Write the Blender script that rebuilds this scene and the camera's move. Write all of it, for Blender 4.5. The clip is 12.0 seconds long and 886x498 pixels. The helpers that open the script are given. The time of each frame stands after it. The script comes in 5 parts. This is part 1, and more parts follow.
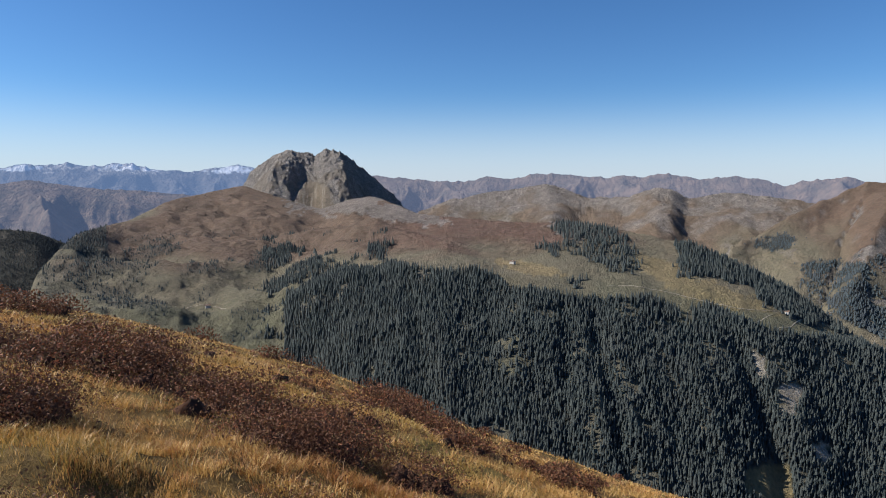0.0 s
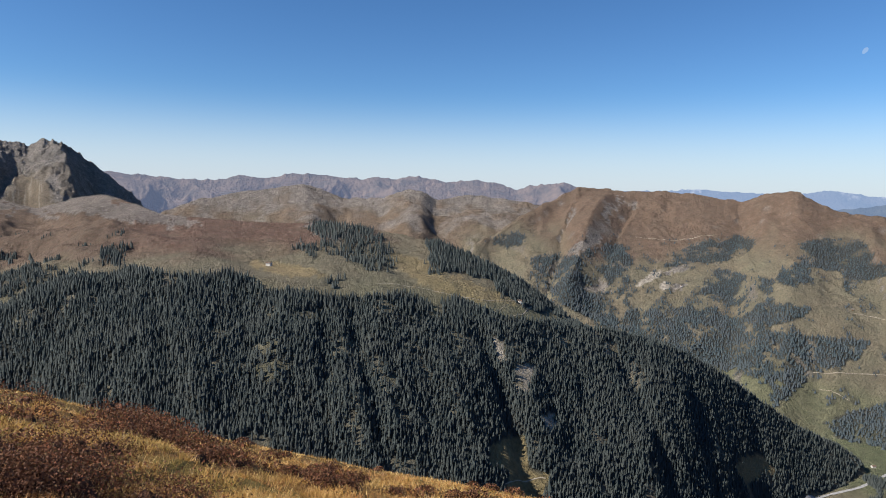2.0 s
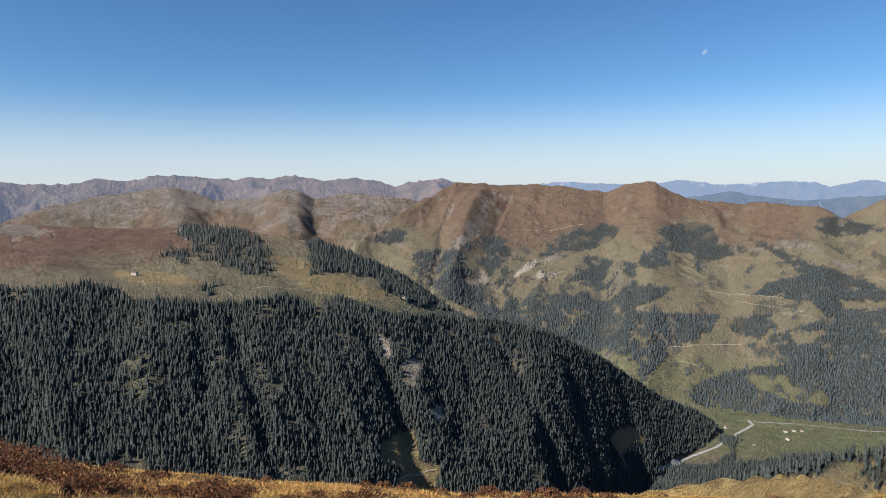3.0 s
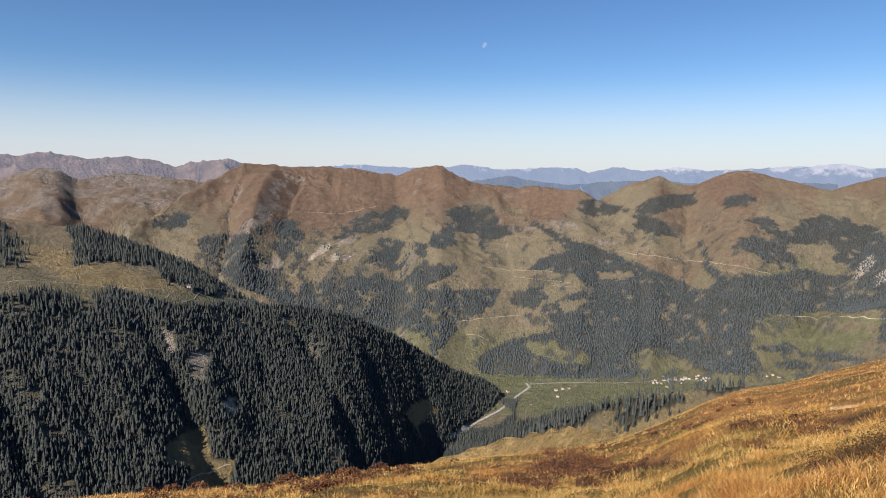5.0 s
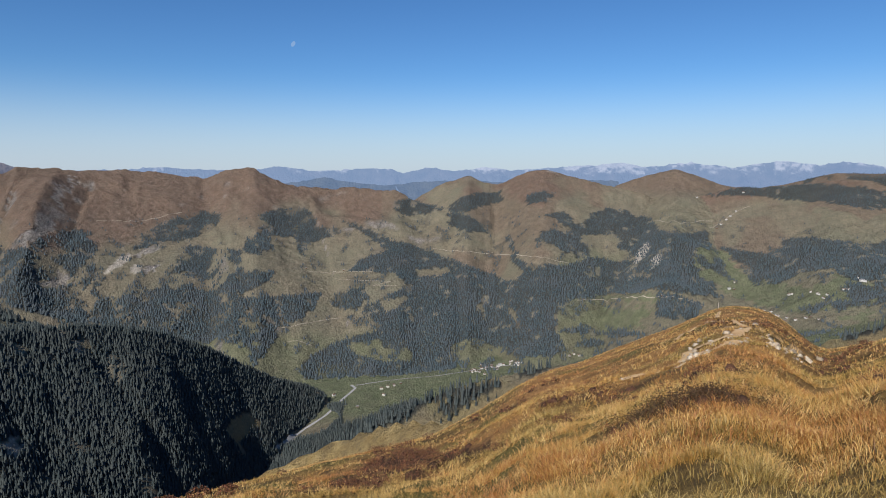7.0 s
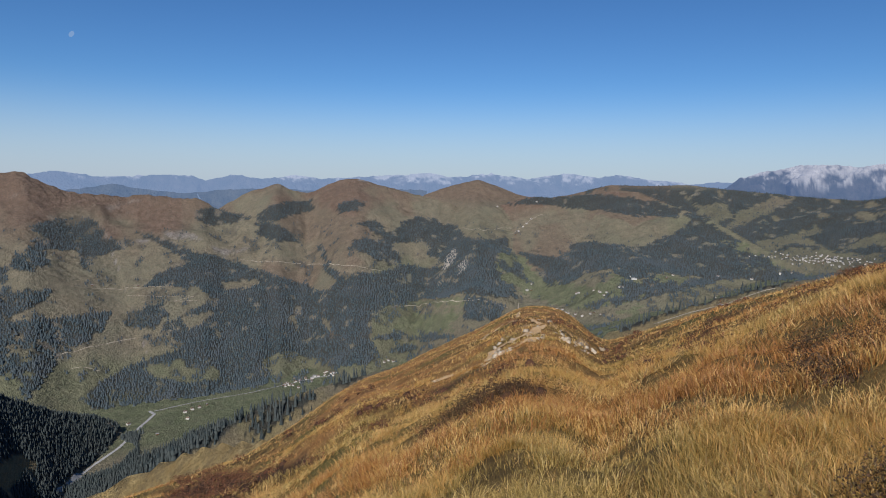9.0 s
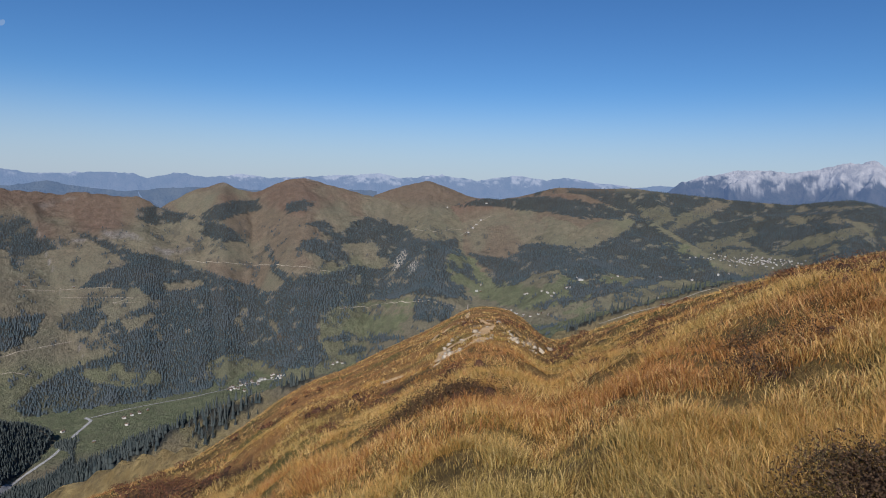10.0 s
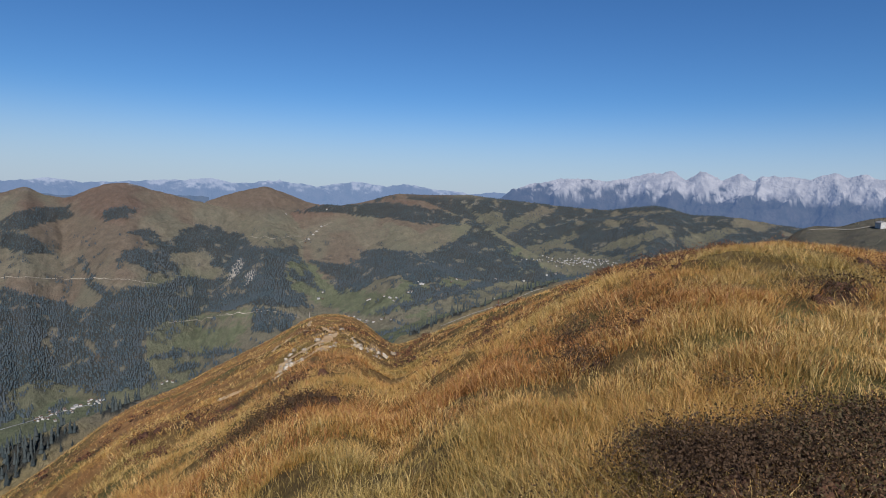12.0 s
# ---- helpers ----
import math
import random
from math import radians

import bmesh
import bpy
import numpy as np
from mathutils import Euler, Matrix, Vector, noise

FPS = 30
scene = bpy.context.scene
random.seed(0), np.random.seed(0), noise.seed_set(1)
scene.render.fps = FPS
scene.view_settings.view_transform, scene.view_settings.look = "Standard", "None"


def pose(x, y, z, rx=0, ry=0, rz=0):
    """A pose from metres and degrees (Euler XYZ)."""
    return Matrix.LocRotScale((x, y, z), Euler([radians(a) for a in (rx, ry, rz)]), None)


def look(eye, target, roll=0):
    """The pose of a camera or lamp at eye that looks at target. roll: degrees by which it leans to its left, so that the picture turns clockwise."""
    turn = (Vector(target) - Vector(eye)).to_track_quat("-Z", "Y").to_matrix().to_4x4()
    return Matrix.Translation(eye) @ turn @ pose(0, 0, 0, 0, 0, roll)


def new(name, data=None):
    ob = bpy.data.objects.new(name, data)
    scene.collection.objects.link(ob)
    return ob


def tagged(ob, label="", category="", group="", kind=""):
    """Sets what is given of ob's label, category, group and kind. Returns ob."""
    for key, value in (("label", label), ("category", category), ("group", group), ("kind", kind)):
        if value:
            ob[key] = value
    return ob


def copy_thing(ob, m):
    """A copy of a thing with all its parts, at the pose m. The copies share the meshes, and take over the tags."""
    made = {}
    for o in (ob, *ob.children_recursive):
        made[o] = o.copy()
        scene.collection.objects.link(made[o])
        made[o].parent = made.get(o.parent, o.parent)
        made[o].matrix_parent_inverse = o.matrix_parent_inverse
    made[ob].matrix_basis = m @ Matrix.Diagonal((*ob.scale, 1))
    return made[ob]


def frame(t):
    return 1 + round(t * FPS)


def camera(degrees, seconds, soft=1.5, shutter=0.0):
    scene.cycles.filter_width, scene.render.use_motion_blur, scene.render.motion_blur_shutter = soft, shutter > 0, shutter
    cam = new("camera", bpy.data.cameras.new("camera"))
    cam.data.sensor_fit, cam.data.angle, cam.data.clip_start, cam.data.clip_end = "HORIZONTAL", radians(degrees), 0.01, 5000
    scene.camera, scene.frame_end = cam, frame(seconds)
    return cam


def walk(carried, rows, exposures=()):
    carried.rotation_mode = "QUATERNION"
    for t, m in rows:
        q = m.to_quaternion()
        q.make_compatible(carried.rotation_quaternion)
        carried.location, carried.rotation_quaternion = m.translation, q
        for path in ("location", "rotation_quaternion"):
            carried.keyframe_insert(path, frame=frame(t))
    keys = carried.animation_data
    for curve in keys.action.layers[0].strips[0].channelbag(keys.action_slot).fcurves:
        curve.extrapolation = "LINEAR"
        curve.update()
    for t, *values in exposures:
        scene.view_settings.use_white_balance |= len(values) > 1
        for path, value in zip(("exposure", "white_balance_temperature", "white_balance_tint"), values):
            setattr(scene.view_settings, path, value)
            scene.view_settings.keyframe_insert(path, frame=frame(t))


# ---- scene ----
cam = camera(69.94, 12.0, soft=1.0)
PATH = [
    (0.0, pose(0, 0, 0, 84.10, -0.00, -0.00)),
    (0.5, pose(0, 0, 0, 83.72, -0.24, -5.15)),
    (1.0, pose(0, 0, 0, 83.77, -0.40, -10.98)),
    (1.5, pose(0, 0, 0, 84.13, -0.43, -16.75)),
    (2.0, pose(0, 0, 0, 84.33, -1.03, -21.66)),
    (2.5, pose(0, 0, 0, 84.31, -0.32, -27.28)),
    (4.5, pose(0, 0, 0, 82.93, 0.17, -45.98)),
    (5.0, pose(0, 0, 0, 82.57, -0.48, -50.98)),
    (5.5, pose(0, 0, 0, 82.94, -0.30, -57.03)),
    (6.0, pose(0, 0, 0, 82.56, -0.24, -60.56)),
    (6.5, pose(0, 0, 0, 82.55, 0.13, -64.63)),
    (7.0, pose(0, 0, 0, 82.74, 0.05, -67.41)),
    (9.0, pose(0, 0, 0, 83.63, -0.76, -84.27)),
    (9.5, pose(0, 0, 0, 83.77, -1.51, -86.53)),
    (10.0, pose(0, 0, 0, 83.80, -1.45, -88.74)),
    (10.5, pose(0, 0, 0, 83.65, -1.17, -91.98)),
    (11.0, pose(0, 0, 0, 84.23, -1.69, -94.36)),
    (11.5, pose(0, 0, 0, 84.36, -1.45, -99.52)),
    (12.0, pose(0, 0, 0, 84.74, -1.74, -103.03)),
]
walk(cam, PATH, [(0, 0.58, 6500, 10), (2.5, 0.66, 6850, 10), (5.0, 0.67, 7400, 16), (6.0, 0.55, 7050, 14), (6.5, 0.43, 6500, 11), (7.0, 0.34, 6400, 10), (9.5, 0.1, 6250, 11), (12.0, 0.07, 6150, 11)])

# ---- sky and sun: clear autumn morning, sun low on the left of the first view ----
SUN_AZ, SUN_EL = -88.0, 40.0
world = bpy.data.worlds.new("sky")
scene.world = world
world.use_nodes = True
wn = world.node_tree.nodes
sky = wn.new("ShaderNodeTexSky")
sky.sky_type = 'NISHITA'
sky.sun_disc = False
sky.sun_elevation = radians(SUN_EL)
sky.sun_rotation = radians(SUN_AZ)
sky.altitude = 2000
sky.air_density = 1.0
sky.dust_density = 0.9
sky.ozone_density = 2.6
clear_air = wn.new("ShaderNodeHueSaturation")
clear_air.inputs["Saturation"].default_value = 1.15
world.node_tree.links.new(sky.outputs[0], clear_air.inputs["Color"])
cool = wn.new("ShaderNodeMix")
cool.data_type, cool.blend_type = 'RGBA', 'MULTIPLY'
cool.inputs[0].default_value = 1.0
cool.inputs[7].default_value = (0.76, 1.0, 1.20, 1)
world.node_tree.links.new(clear_air.outputs[0], cool.inputs[6])
# thin white haze low over the horizon
way = wn.new("ShaderNodeTexCoord")
split = wn.new("ShaderNodeSeparateXYZ")
world.node_tree.links.new(way.outputs["Generated"], split.inputs[0])
low_air = wn.new("ShaderNodeMapRange")
low_air.interpolation_type = 'SMOOTHERSTEP'
for i, v in ((1, -0.02), (2, 0.16), (3, 0.72), (4, 0.0)):
    low_air.inputs[i].default_value = v
world.node_tree.links.new(split.outputs[2], low_air.inputs[0])
hazy = wn.new("ShaderNodeMix")
hazy.data_type = 'RGBA'
hazy.inputs[7].default_value = (6.2, 6.9, 8.2, 1)
world.node_tree.links.new(low_air.outputs[0], hazy.inputs[0])
world.node_tree.links.new(cool.outputs[2], hazy.inputs[6])
world.node_tree.links.new(hazy.outputs[2], wn["Background"].inputs[0])
wn["Background"].inputs[1].default_value = 0.068
sun_data = bpy.data.lights.new("sun", 'SUN')
sun_data.energy = 5.0
sun_data.angle = radians(0.53)
sun_data.color = (1.0, 0.955, 0.885)
sun = new("sun", sun_data)
sa, se = radians(SUN_AZ), radians(SUN_EL)
sun.matrix_world = look((math.sin(sa) * math.cos(se) * 900, math.cos(sa) * math.cos(se) * 900, math.sin(se) * 900), (0, 0, 0))


# ---- noise on arrays ----
def lattice(ix, iy, seed):
    n = (ix.astype(np.int64) * 374761393 + iy.astype(np.int64) * 668265263 + seed * 974634777) & 0x7FFFFFFF
    n = ((n ^ (n >> 13)) * 1274126177) & 0x7FFFFFFF
    return ((n ^ (n >> 16)) & 0xFFFFFF) / float(0xFFFFFF)


def vnoise(x, y, seed=0):
    """Smooth noise, -1 to 1, on arrays."""
    x, y = np.asarray(x, float), np.asarray(y, float)
    ix, iy = np.floor(x), np.floor(y)
    u, v = x - ix, y - iy
    u, v = u * u * u * (u * (u * 6 - 15) + 10), v * v * v * (v * (v * 6 - 15) + 10)
    a, b = lattice(ix, iy, seed), lattice(ix + 1, iy, seed)
    c, d = lattice(ix, iy + 1, seed), lattice(ix + 1, iy + 1, seed)
    return 2 * ((a + (b - a) * u) * (1 - v) + (c + (d - c) * u) * v) - 1


def fbm(x, y, octaves=4, seed=0):
    total, amp = 0.0, 0.5
    for k in range(octaves):
        total = total + amp * vnoise(x * 2 ** k + 17.3 * k, y * 2 ** k - 9.1 * k, seed + k)
        amp *= 0.5
    return total


def ridged(x, y, octaves=4, seed=0):
    """0 to 1, sharp crests at 1."""
    total, amp, norm = 0.0, 0.5, 0.0
    for k in range(octaves):
        total = total + amp * (1 - np.abs(vnoise(x * 2 ** k + 5.7 * k, y * 2 ** k + 3.3 * k, seed + k)) * 1.6)
        norm += amp
        amp *= 0.5
    return total / norm


def smooth(a, b, x):
    t = np.clip((x - a) / (b - a), 0, 1)
    return t * t * (3 - 2 * t)


# ---- the relief: azimuth in degrees clockwise from +y, elevations in degrees from the eye ----
AZ_FINE = np.arange(-60, 302, 0.1)


def table(rows, blur=5):
    """Columns of rows (azimuth, ...) spread over AZ_FINE and rounded a little."""
    rows = np.array(rows, float)
    kernel = np.hanning(2 * blur + 3)[1:-1]
    kernel /= kernel.sum()
    out = []
    for c in range(1, rows.shape[1]):
        v = np.interp(AZ_FINE, rows[:, 0], rows[:, c])
        out.append(np.convolve(np.pad(v, blur, mode="edge"), kernel, "valid"))
    return out


def at(column, az):
    return np.interp(az, AZ_FINE, column)


# near hill: azimuth, elevation of its edge, distance of its edge, drop under the eye
HILL = table([
    (-60, -5, 60, 3.0), (-35.3, -8.5, 46, 3.0), (-27.9, -10.8, 46, 3.0), (-19.3, -13.7, 45, 3.0), (-11.6, -16.3, 44, 3.0),
    (-4.4, -19.3, 42, 3.0), (0, -20.9, 42, 3.0), (7.2, -23.0, 40, 2.9), (15.3, -24.9, 38, 2.8), (28.3, -26.6, 36, 2.6),
    (34, -27.1, 36, 2.5), (41.4, -26.8, 36, 2.4), (48.9, -26.3, 40, 2.4), (55.9, -25.5, 50, 2.4), (62, -24.6, 60, 2.3), (66.7, -23.6, 70, 2.2),
    (70.8, -21.6, 85, 2.2), (74.4, -19.4, 95, 2.2), (77, -18.0, 105, 2.2), (80.1, -17.0, 112, 2.2), (85.3, -14.6, 122, 2.1),
    (87.7, -13.6, 126, 2.0), (89.3, -12.7, 128, 2.0), (90.8, -11.8, 130, 2.0), (91.8, -11.4, 130, 2.0), (93.9, -11.3, 130, 2.0), (95.4, -11.6, 128, 1.9), (97.0, -12.6, 120, 1.9), (98.2, -13.6, 108, 1.8), (99.4, -14.0, 92, 1.8), (101.2, -13.4, 76, 1.8), (104.3, -12.1, 60, 1.8),
    (108, -10.5, 48, 1.8), (112, -9.0, 41, 1.8), (119, -6.1, 34, 1.8), (123.6, -4.6, 30, 1.8), (127.5, -3.9, 28, 1.8),
    (131.2, -3.4, 27, 1.8), (134.7, -3.4, 26, 1.8), (138.2, -3.9, 26, 1.8), (165, -4, 40, 2.0), (300, -5, 60, 3.0)], 13)


def near_hill(az, r):
    e, rs, h = (at(c, az) for c in HILL)
    h = 1.7 + (h - 1.7) * smooth(1, 5, r)
    t = np.tan(np.radians(e))
    b, c = t + 2 * h / rs, h / rs ** 2
    far = np.maximum(1.2 * rs, (b + 0.72) / (2 * c))
    rr = np.minimum(r, far)
    z = -h + b * rr - c * rr * rr + (r - rr) * np.minimum(b - 2 * c * far, -0.5)
    x, y = r * np.sin(np.radians(az)), r * np.cos(np.radians(az))
    body = smooth(1.5, 6, r) * (1 - smooth(0.55, 0.95, r / rs) * 0.75)
    z = z + body * (0.45 * fbm(x / 6, y / 6, 3, 3) + 0.26 * fbm(x / 1.1, y / 1.1, 3, 5))
    # the rough knoll and the gully on its shaded side
    d = np.exp(-((az - 92.1) / 2.6) ** 2 - ((r - 132) / 20) ** 2)
    z = z + 1.0 * d * fbm(x / 7, y / 7, 3, 9)
    z = z - 2.0 * np.exp(-((az - 97.2) / 1.6) ** 2 - ((r - 98) / 16) ** 2)
    z = z + 0.35 * smooth(45, 90, r) * fbm(x / 14, y / 14, 4, 11) * smooth(100, 92, az) * smooth(60, 74, az)
    return z


# ridges: azimuth, distance, elevation of the crest, then distance and elevation of the shelf under it
FOREST_RIDGE = table([
    (-60, 1600, -9, 1300, -13), (-34.2, 1800, -11, 1380, -14), (-33.1, 1900, -7.05, 1400, -13), (-31.7, 2000, -5.42, 1420, -12), (-30.3, 2200, -3.95, 1450, -11), (-26.3, 2600, -2.9, 1480, -11), (-23.3, 2900, -1.4, 1480, -11),
    (-19.7, 3150, -.6, 1480, -11.3), (-17.4, 3250, -.15, 1450, -11.6), (-15, 3150, -1, 1420, -11.6), (-11, 3000, -2.25, 1400, -9.2), (-8, 2900, -1.3, 1390, -7.9),
    (-6.3, 2750, -1.1, 1390, -7.7), (-3.8, 2400, -2.0, 1380, -7.5), (-2.2, 2200, -2.7, 1380, -7.4), (.3, 2000, -3.0, 1370, -7.4), (6, 1850, -3.4, 1350, -8.5),
    (11.4, 1750, -3.5, 1330, -9.6), (16.3, 1720, -4.1, 1340, -9.9), (21.5, 1700, -5.1, 1375, -11.2), (26, 1700, -7.0, 1425, -11.5), (29.1, 1720, -8.5, 1475, -11.8),
    (31.5, 1750, -10.3, 1530, -12.0), (34.4, 1760, -11.9, 1585, -12.6), (36, 1800, -14, 1700, -15), (40, 1800, -40, 1700, -42), (290, 1800, -60, 1700, -62)], 6)
RIDGE_END = table([
    (-60, 1500, -60), (26, 1450, -40), (30, 1490, -16), (32, 1530, -12.7), (34.4, 1590, -12.2), (36.4, 1630, -12.3), (40.5, 1715, -12.9), (43.6, 1795, -13.9), (46.2, 1880, -15.1), (49.4, 1995, -16.9),
    (52, 2095, -18.3), (55.2, 2235, -19.2), (56.5, 2270, -19.9), (57.6, 2270, -21.9), (59, 2270, -24), (70, 2270, -40), (301, 2270, -60)], 4)
DARK_HILL = table([(-60, 3100, -2), (-40, 3100, -3.2), (-35, 3050, -3.33), (-32.9, 3050, -3.62), (-31.5, 3050, -4.29), (-30, 3050, -5.07), (-25, 3000, -9), (-20, 3000, -30), (300, 3000, -60)], 3)
ROCK_PEAK = table([(-60, 3550, -40), (-22, 3550, -10), (-18.4, 3550, -1.6), (-17.4, 3550, 0), (-16.7, 3550, 1.2), (-15, 3520, 2.4), (-13.5, 3500, 3.0), (-12.4, 3500, 2.8), (-11.4, 3510, 2.65), (-10.5, 3480, 3.12), (-9.2, 3480, 2.95),
    (-7.8, 3500, 2.0), (-6.3, 3520, .85), (-4.8, 3540, -.5), (-3.9, 3560, -1.4), (-2, 3560, -4), (3, 3560, -30), (300, 3560, -40)], 2)
RANGE_C = table([(-60, 4100, -40), (-5, 4000, -6), (-2.2, 4000, -2.5), (.8, 4050, -1.4), (4.4, 4100, -.75), (9.4, 4100, 0), (12.8, 4050, -1.2), (16.2, 4000, -1.1), (18.7, 3950, -.33), (19.8, 3950, -.45), (21, 3980, -1.2),
    (24.2, 4050, -.7), (25.9, 4050, -.9), (27.9, 4050, -1.1), (33, 4050, -2), (40, 4050, -20), (300, 4100, -40)], 3)
MASSIF = table([(-60, 3400, -60), (20, 3250, -20), (24.3, 3300, -5.3), (27, 3450, -3.9), (29.4, 3600, -2.05), (32.3, 3800, -.6), (33.5, 3850, .12), (36.7, 3900, -.02), (41.2, 3950, -.09), (44, 3950, -.4), (46.8, 3950, -.8),
    (48.8, 3900, -.06), (50.8, 3880, .13), (51.8, 3880, -.4), (53.4, 3850, -1.4), (56.8, 3850, -1.8), (60.2, 3850, -1.66), (63.5, 3800, -2.1), (65, 3780, -3.0), (68.1, 3700, -4), (76, 3600, -9), (90, 3500, -30), (300, 3500, -60)], 4)
HILLS = table([(-60, 4100, -60), (58, 4100, -9), (62, 4100, -4), (64.7, 4100, -2.85), (67.3, 4100, -1.4), (69.7, 4080, -.62), (71.1, 4080, -1.25), (72.3, 4080, -1.5), (75, 4050, -.25), (76.5, 4050, -.04), (79, 4050, -.75), (82.1, 4080, -1.5),
    (85.1, 4120, -2.2), (86.2, 4150, -3.0), (89.2, 4200, -2.4), (92.2, 4220, -1.5), (94.4, 4220, -1.55), (97.1, 4220, -1.27), (99.5, 4220, -.9), (101.4, 4220, -1.04), (103.7, 4200, -1.95), (106, 4180, -2.75), (108.2, 4150, -3.7),
    (110.4, 4100, -4.9), (113.4, 4050, -6.5), (115, 4000, -7.3), (118, 4000, -10), (130, 4000, -40), (300, 4000, -60)], 3)
HILLS_B = table([(-60, 4500, -40), (78, 4500, -6), (82.6, 4500, -1.5), (85.1, 4480, -.6), (87.4, 4450, -.05), (89.2, 4470, -.65), (91.2, 4500, -1.4), (93.2, 4520, -1.7), (96, 4500, -1.2), (98.8, 4480, -.4), (101.8, 4480, -.4), (105.4, 4480, -.3),
    (107.9, 4480, -.57), (111.5, 4470, -.86), (114.9, 4450, -1.14), (117.8, 4420, -1.24), (119.3, 4400, -1.0), (121.6, 4380, -.72), (122.9, 4380, -.95), (124.3, 4400, -1.37), (127.8, 4430, -1.45), (131.1, 4450, -1.9), (133.9, 4450, -2.2), (140, 4450, -2.4), (160, 4450, -1), (300, 4450, -.5)], 4)
SPUR = table([(-60, 345, -60), (46, 345, -29), (50, 352, -26.0), (54, 360, -24.5), (58, 352, -23.6), (61, 338, -22.8), (63.8, 322, -22.3), (68, 300, -22.4), (72, 285, -23), (78, 285, -26), (300, 300, -60)], 12)
SPUR_B = table([(-60, 950, -60), (50, 900, -30), (56, 900, -25), (61, 920, -22.6), (64.6, 950, -21.2), (69, 1000, -19.4), (74.6, 1050, -18.1), (80, 1100, -16.9), (86, 1150, -15.6), (92, 1200, -14.8), (100, 1250, -16), (112, 1300, -20), (300, 1300, -60)], 10)
SHOULDER = table([(-60, 684, -60), (94, 684, -20), (99.1, 720, -13.3), (101, 735, -12.5), (103.7, 756, -11.2), (107.4, 774, -9.9), (111.3, 792, -8.4), (113.8, 810, -7.6), (118, 828, -7.2), (125, 846, -7), (140, 846, -6), (300, 846, -12)], 6)
BUMP = table([(-60, 660, -60), (126, 660, -9), (130, 660, -3.8), (131.6, 660, -3.0), (132.7, 660, -2.1), (133.4, 660, -1.85), (135.3, 660, -1.84), (136, 660, -1.5), (137.1, 660, -1.14), (138, 660, -.97), (145, 660, -.5), (160, 660, -2), (180, 660, -8), (300, 660, -14)], 8)
FLOOR = table([(-60, -700), (10, -800), (40, -850), (75, -850), (85, -800), (94.6, -690), (100, -620), (108, -533), (114, -450), (119, -420), (140, -400), (170, -500), (300, -700)], 20)


def ridge(az, r, columns, front, back, rough, grain, seed, jag=0.0, shelf_slope=None, floor=-1e9):
    rc = at(columns[0], az)
    zc = rc * np.tan(np.radians(at(columns[1], az)))
    if jag:
        zc = zc + jag * fbm(az * 1.3, az * 0 + seed, 5, seed) * np.exp(-np.abs(rc - r) / 110)
    if shelf_slope is None:
        z = zc - np.where(r < rc, front * (rc - r), back * (r - rc))
    else:
        rs = at(columns[2], az)
        zs = rs * np.tan(np.radians(at(columns[3], az)))
        up = zc - (zc - zs) * (rc - r) / np.maximum(rc - rs, 20)
        z = np.where(r > rc, zc - back * (r - rc), np.where(r > rs, up, zs - shelf_slope * (rs - r)))
    if rough:
        # rounded spurs, knobs and gullies, bent by a wider swing
        z, zc = np.array(z), np.asarray(zc)
        shows = z > floor - 60
        a, d, zs, zt = az[shows], r[shows], z[shows], zc[shows]
        u, v = d * np.sin(np.radians(a + 20)) / grain, d * np.cos(np.radians(a + 20)) / (1.5 * grain)
        bent = u + 0.7 * fbm(u * 0.9, v * 1.6, 3, seed + 7)
        n = ridged(bent, v + 0.5 * fbm(u, v, 2, seed + 8), 4, seed) - 0.72
        z[shows] = zs + rough * n * smooth(2, 75, zt - zs)
    return z


def arete(az, r, columns, az0, drift, half, amp, depth):
    """A rib that leaves the crest at az0 and drifts sideways as it comes down."""
    t = np.clip((at(columns[0], az) - r) / depth, 0, 1.6)
    line = az0 + drift * t + 0.35 * fbm(t * 4, t * 0 + az0, 3, 61)
    tent = np.maximum(0, 1 - np.abs(az - line) / half)
    return amp * (tent - 0.25 * (tent > 0)) * smooth(0, 0.3, t) * smooth(1.6, 1.0, t)


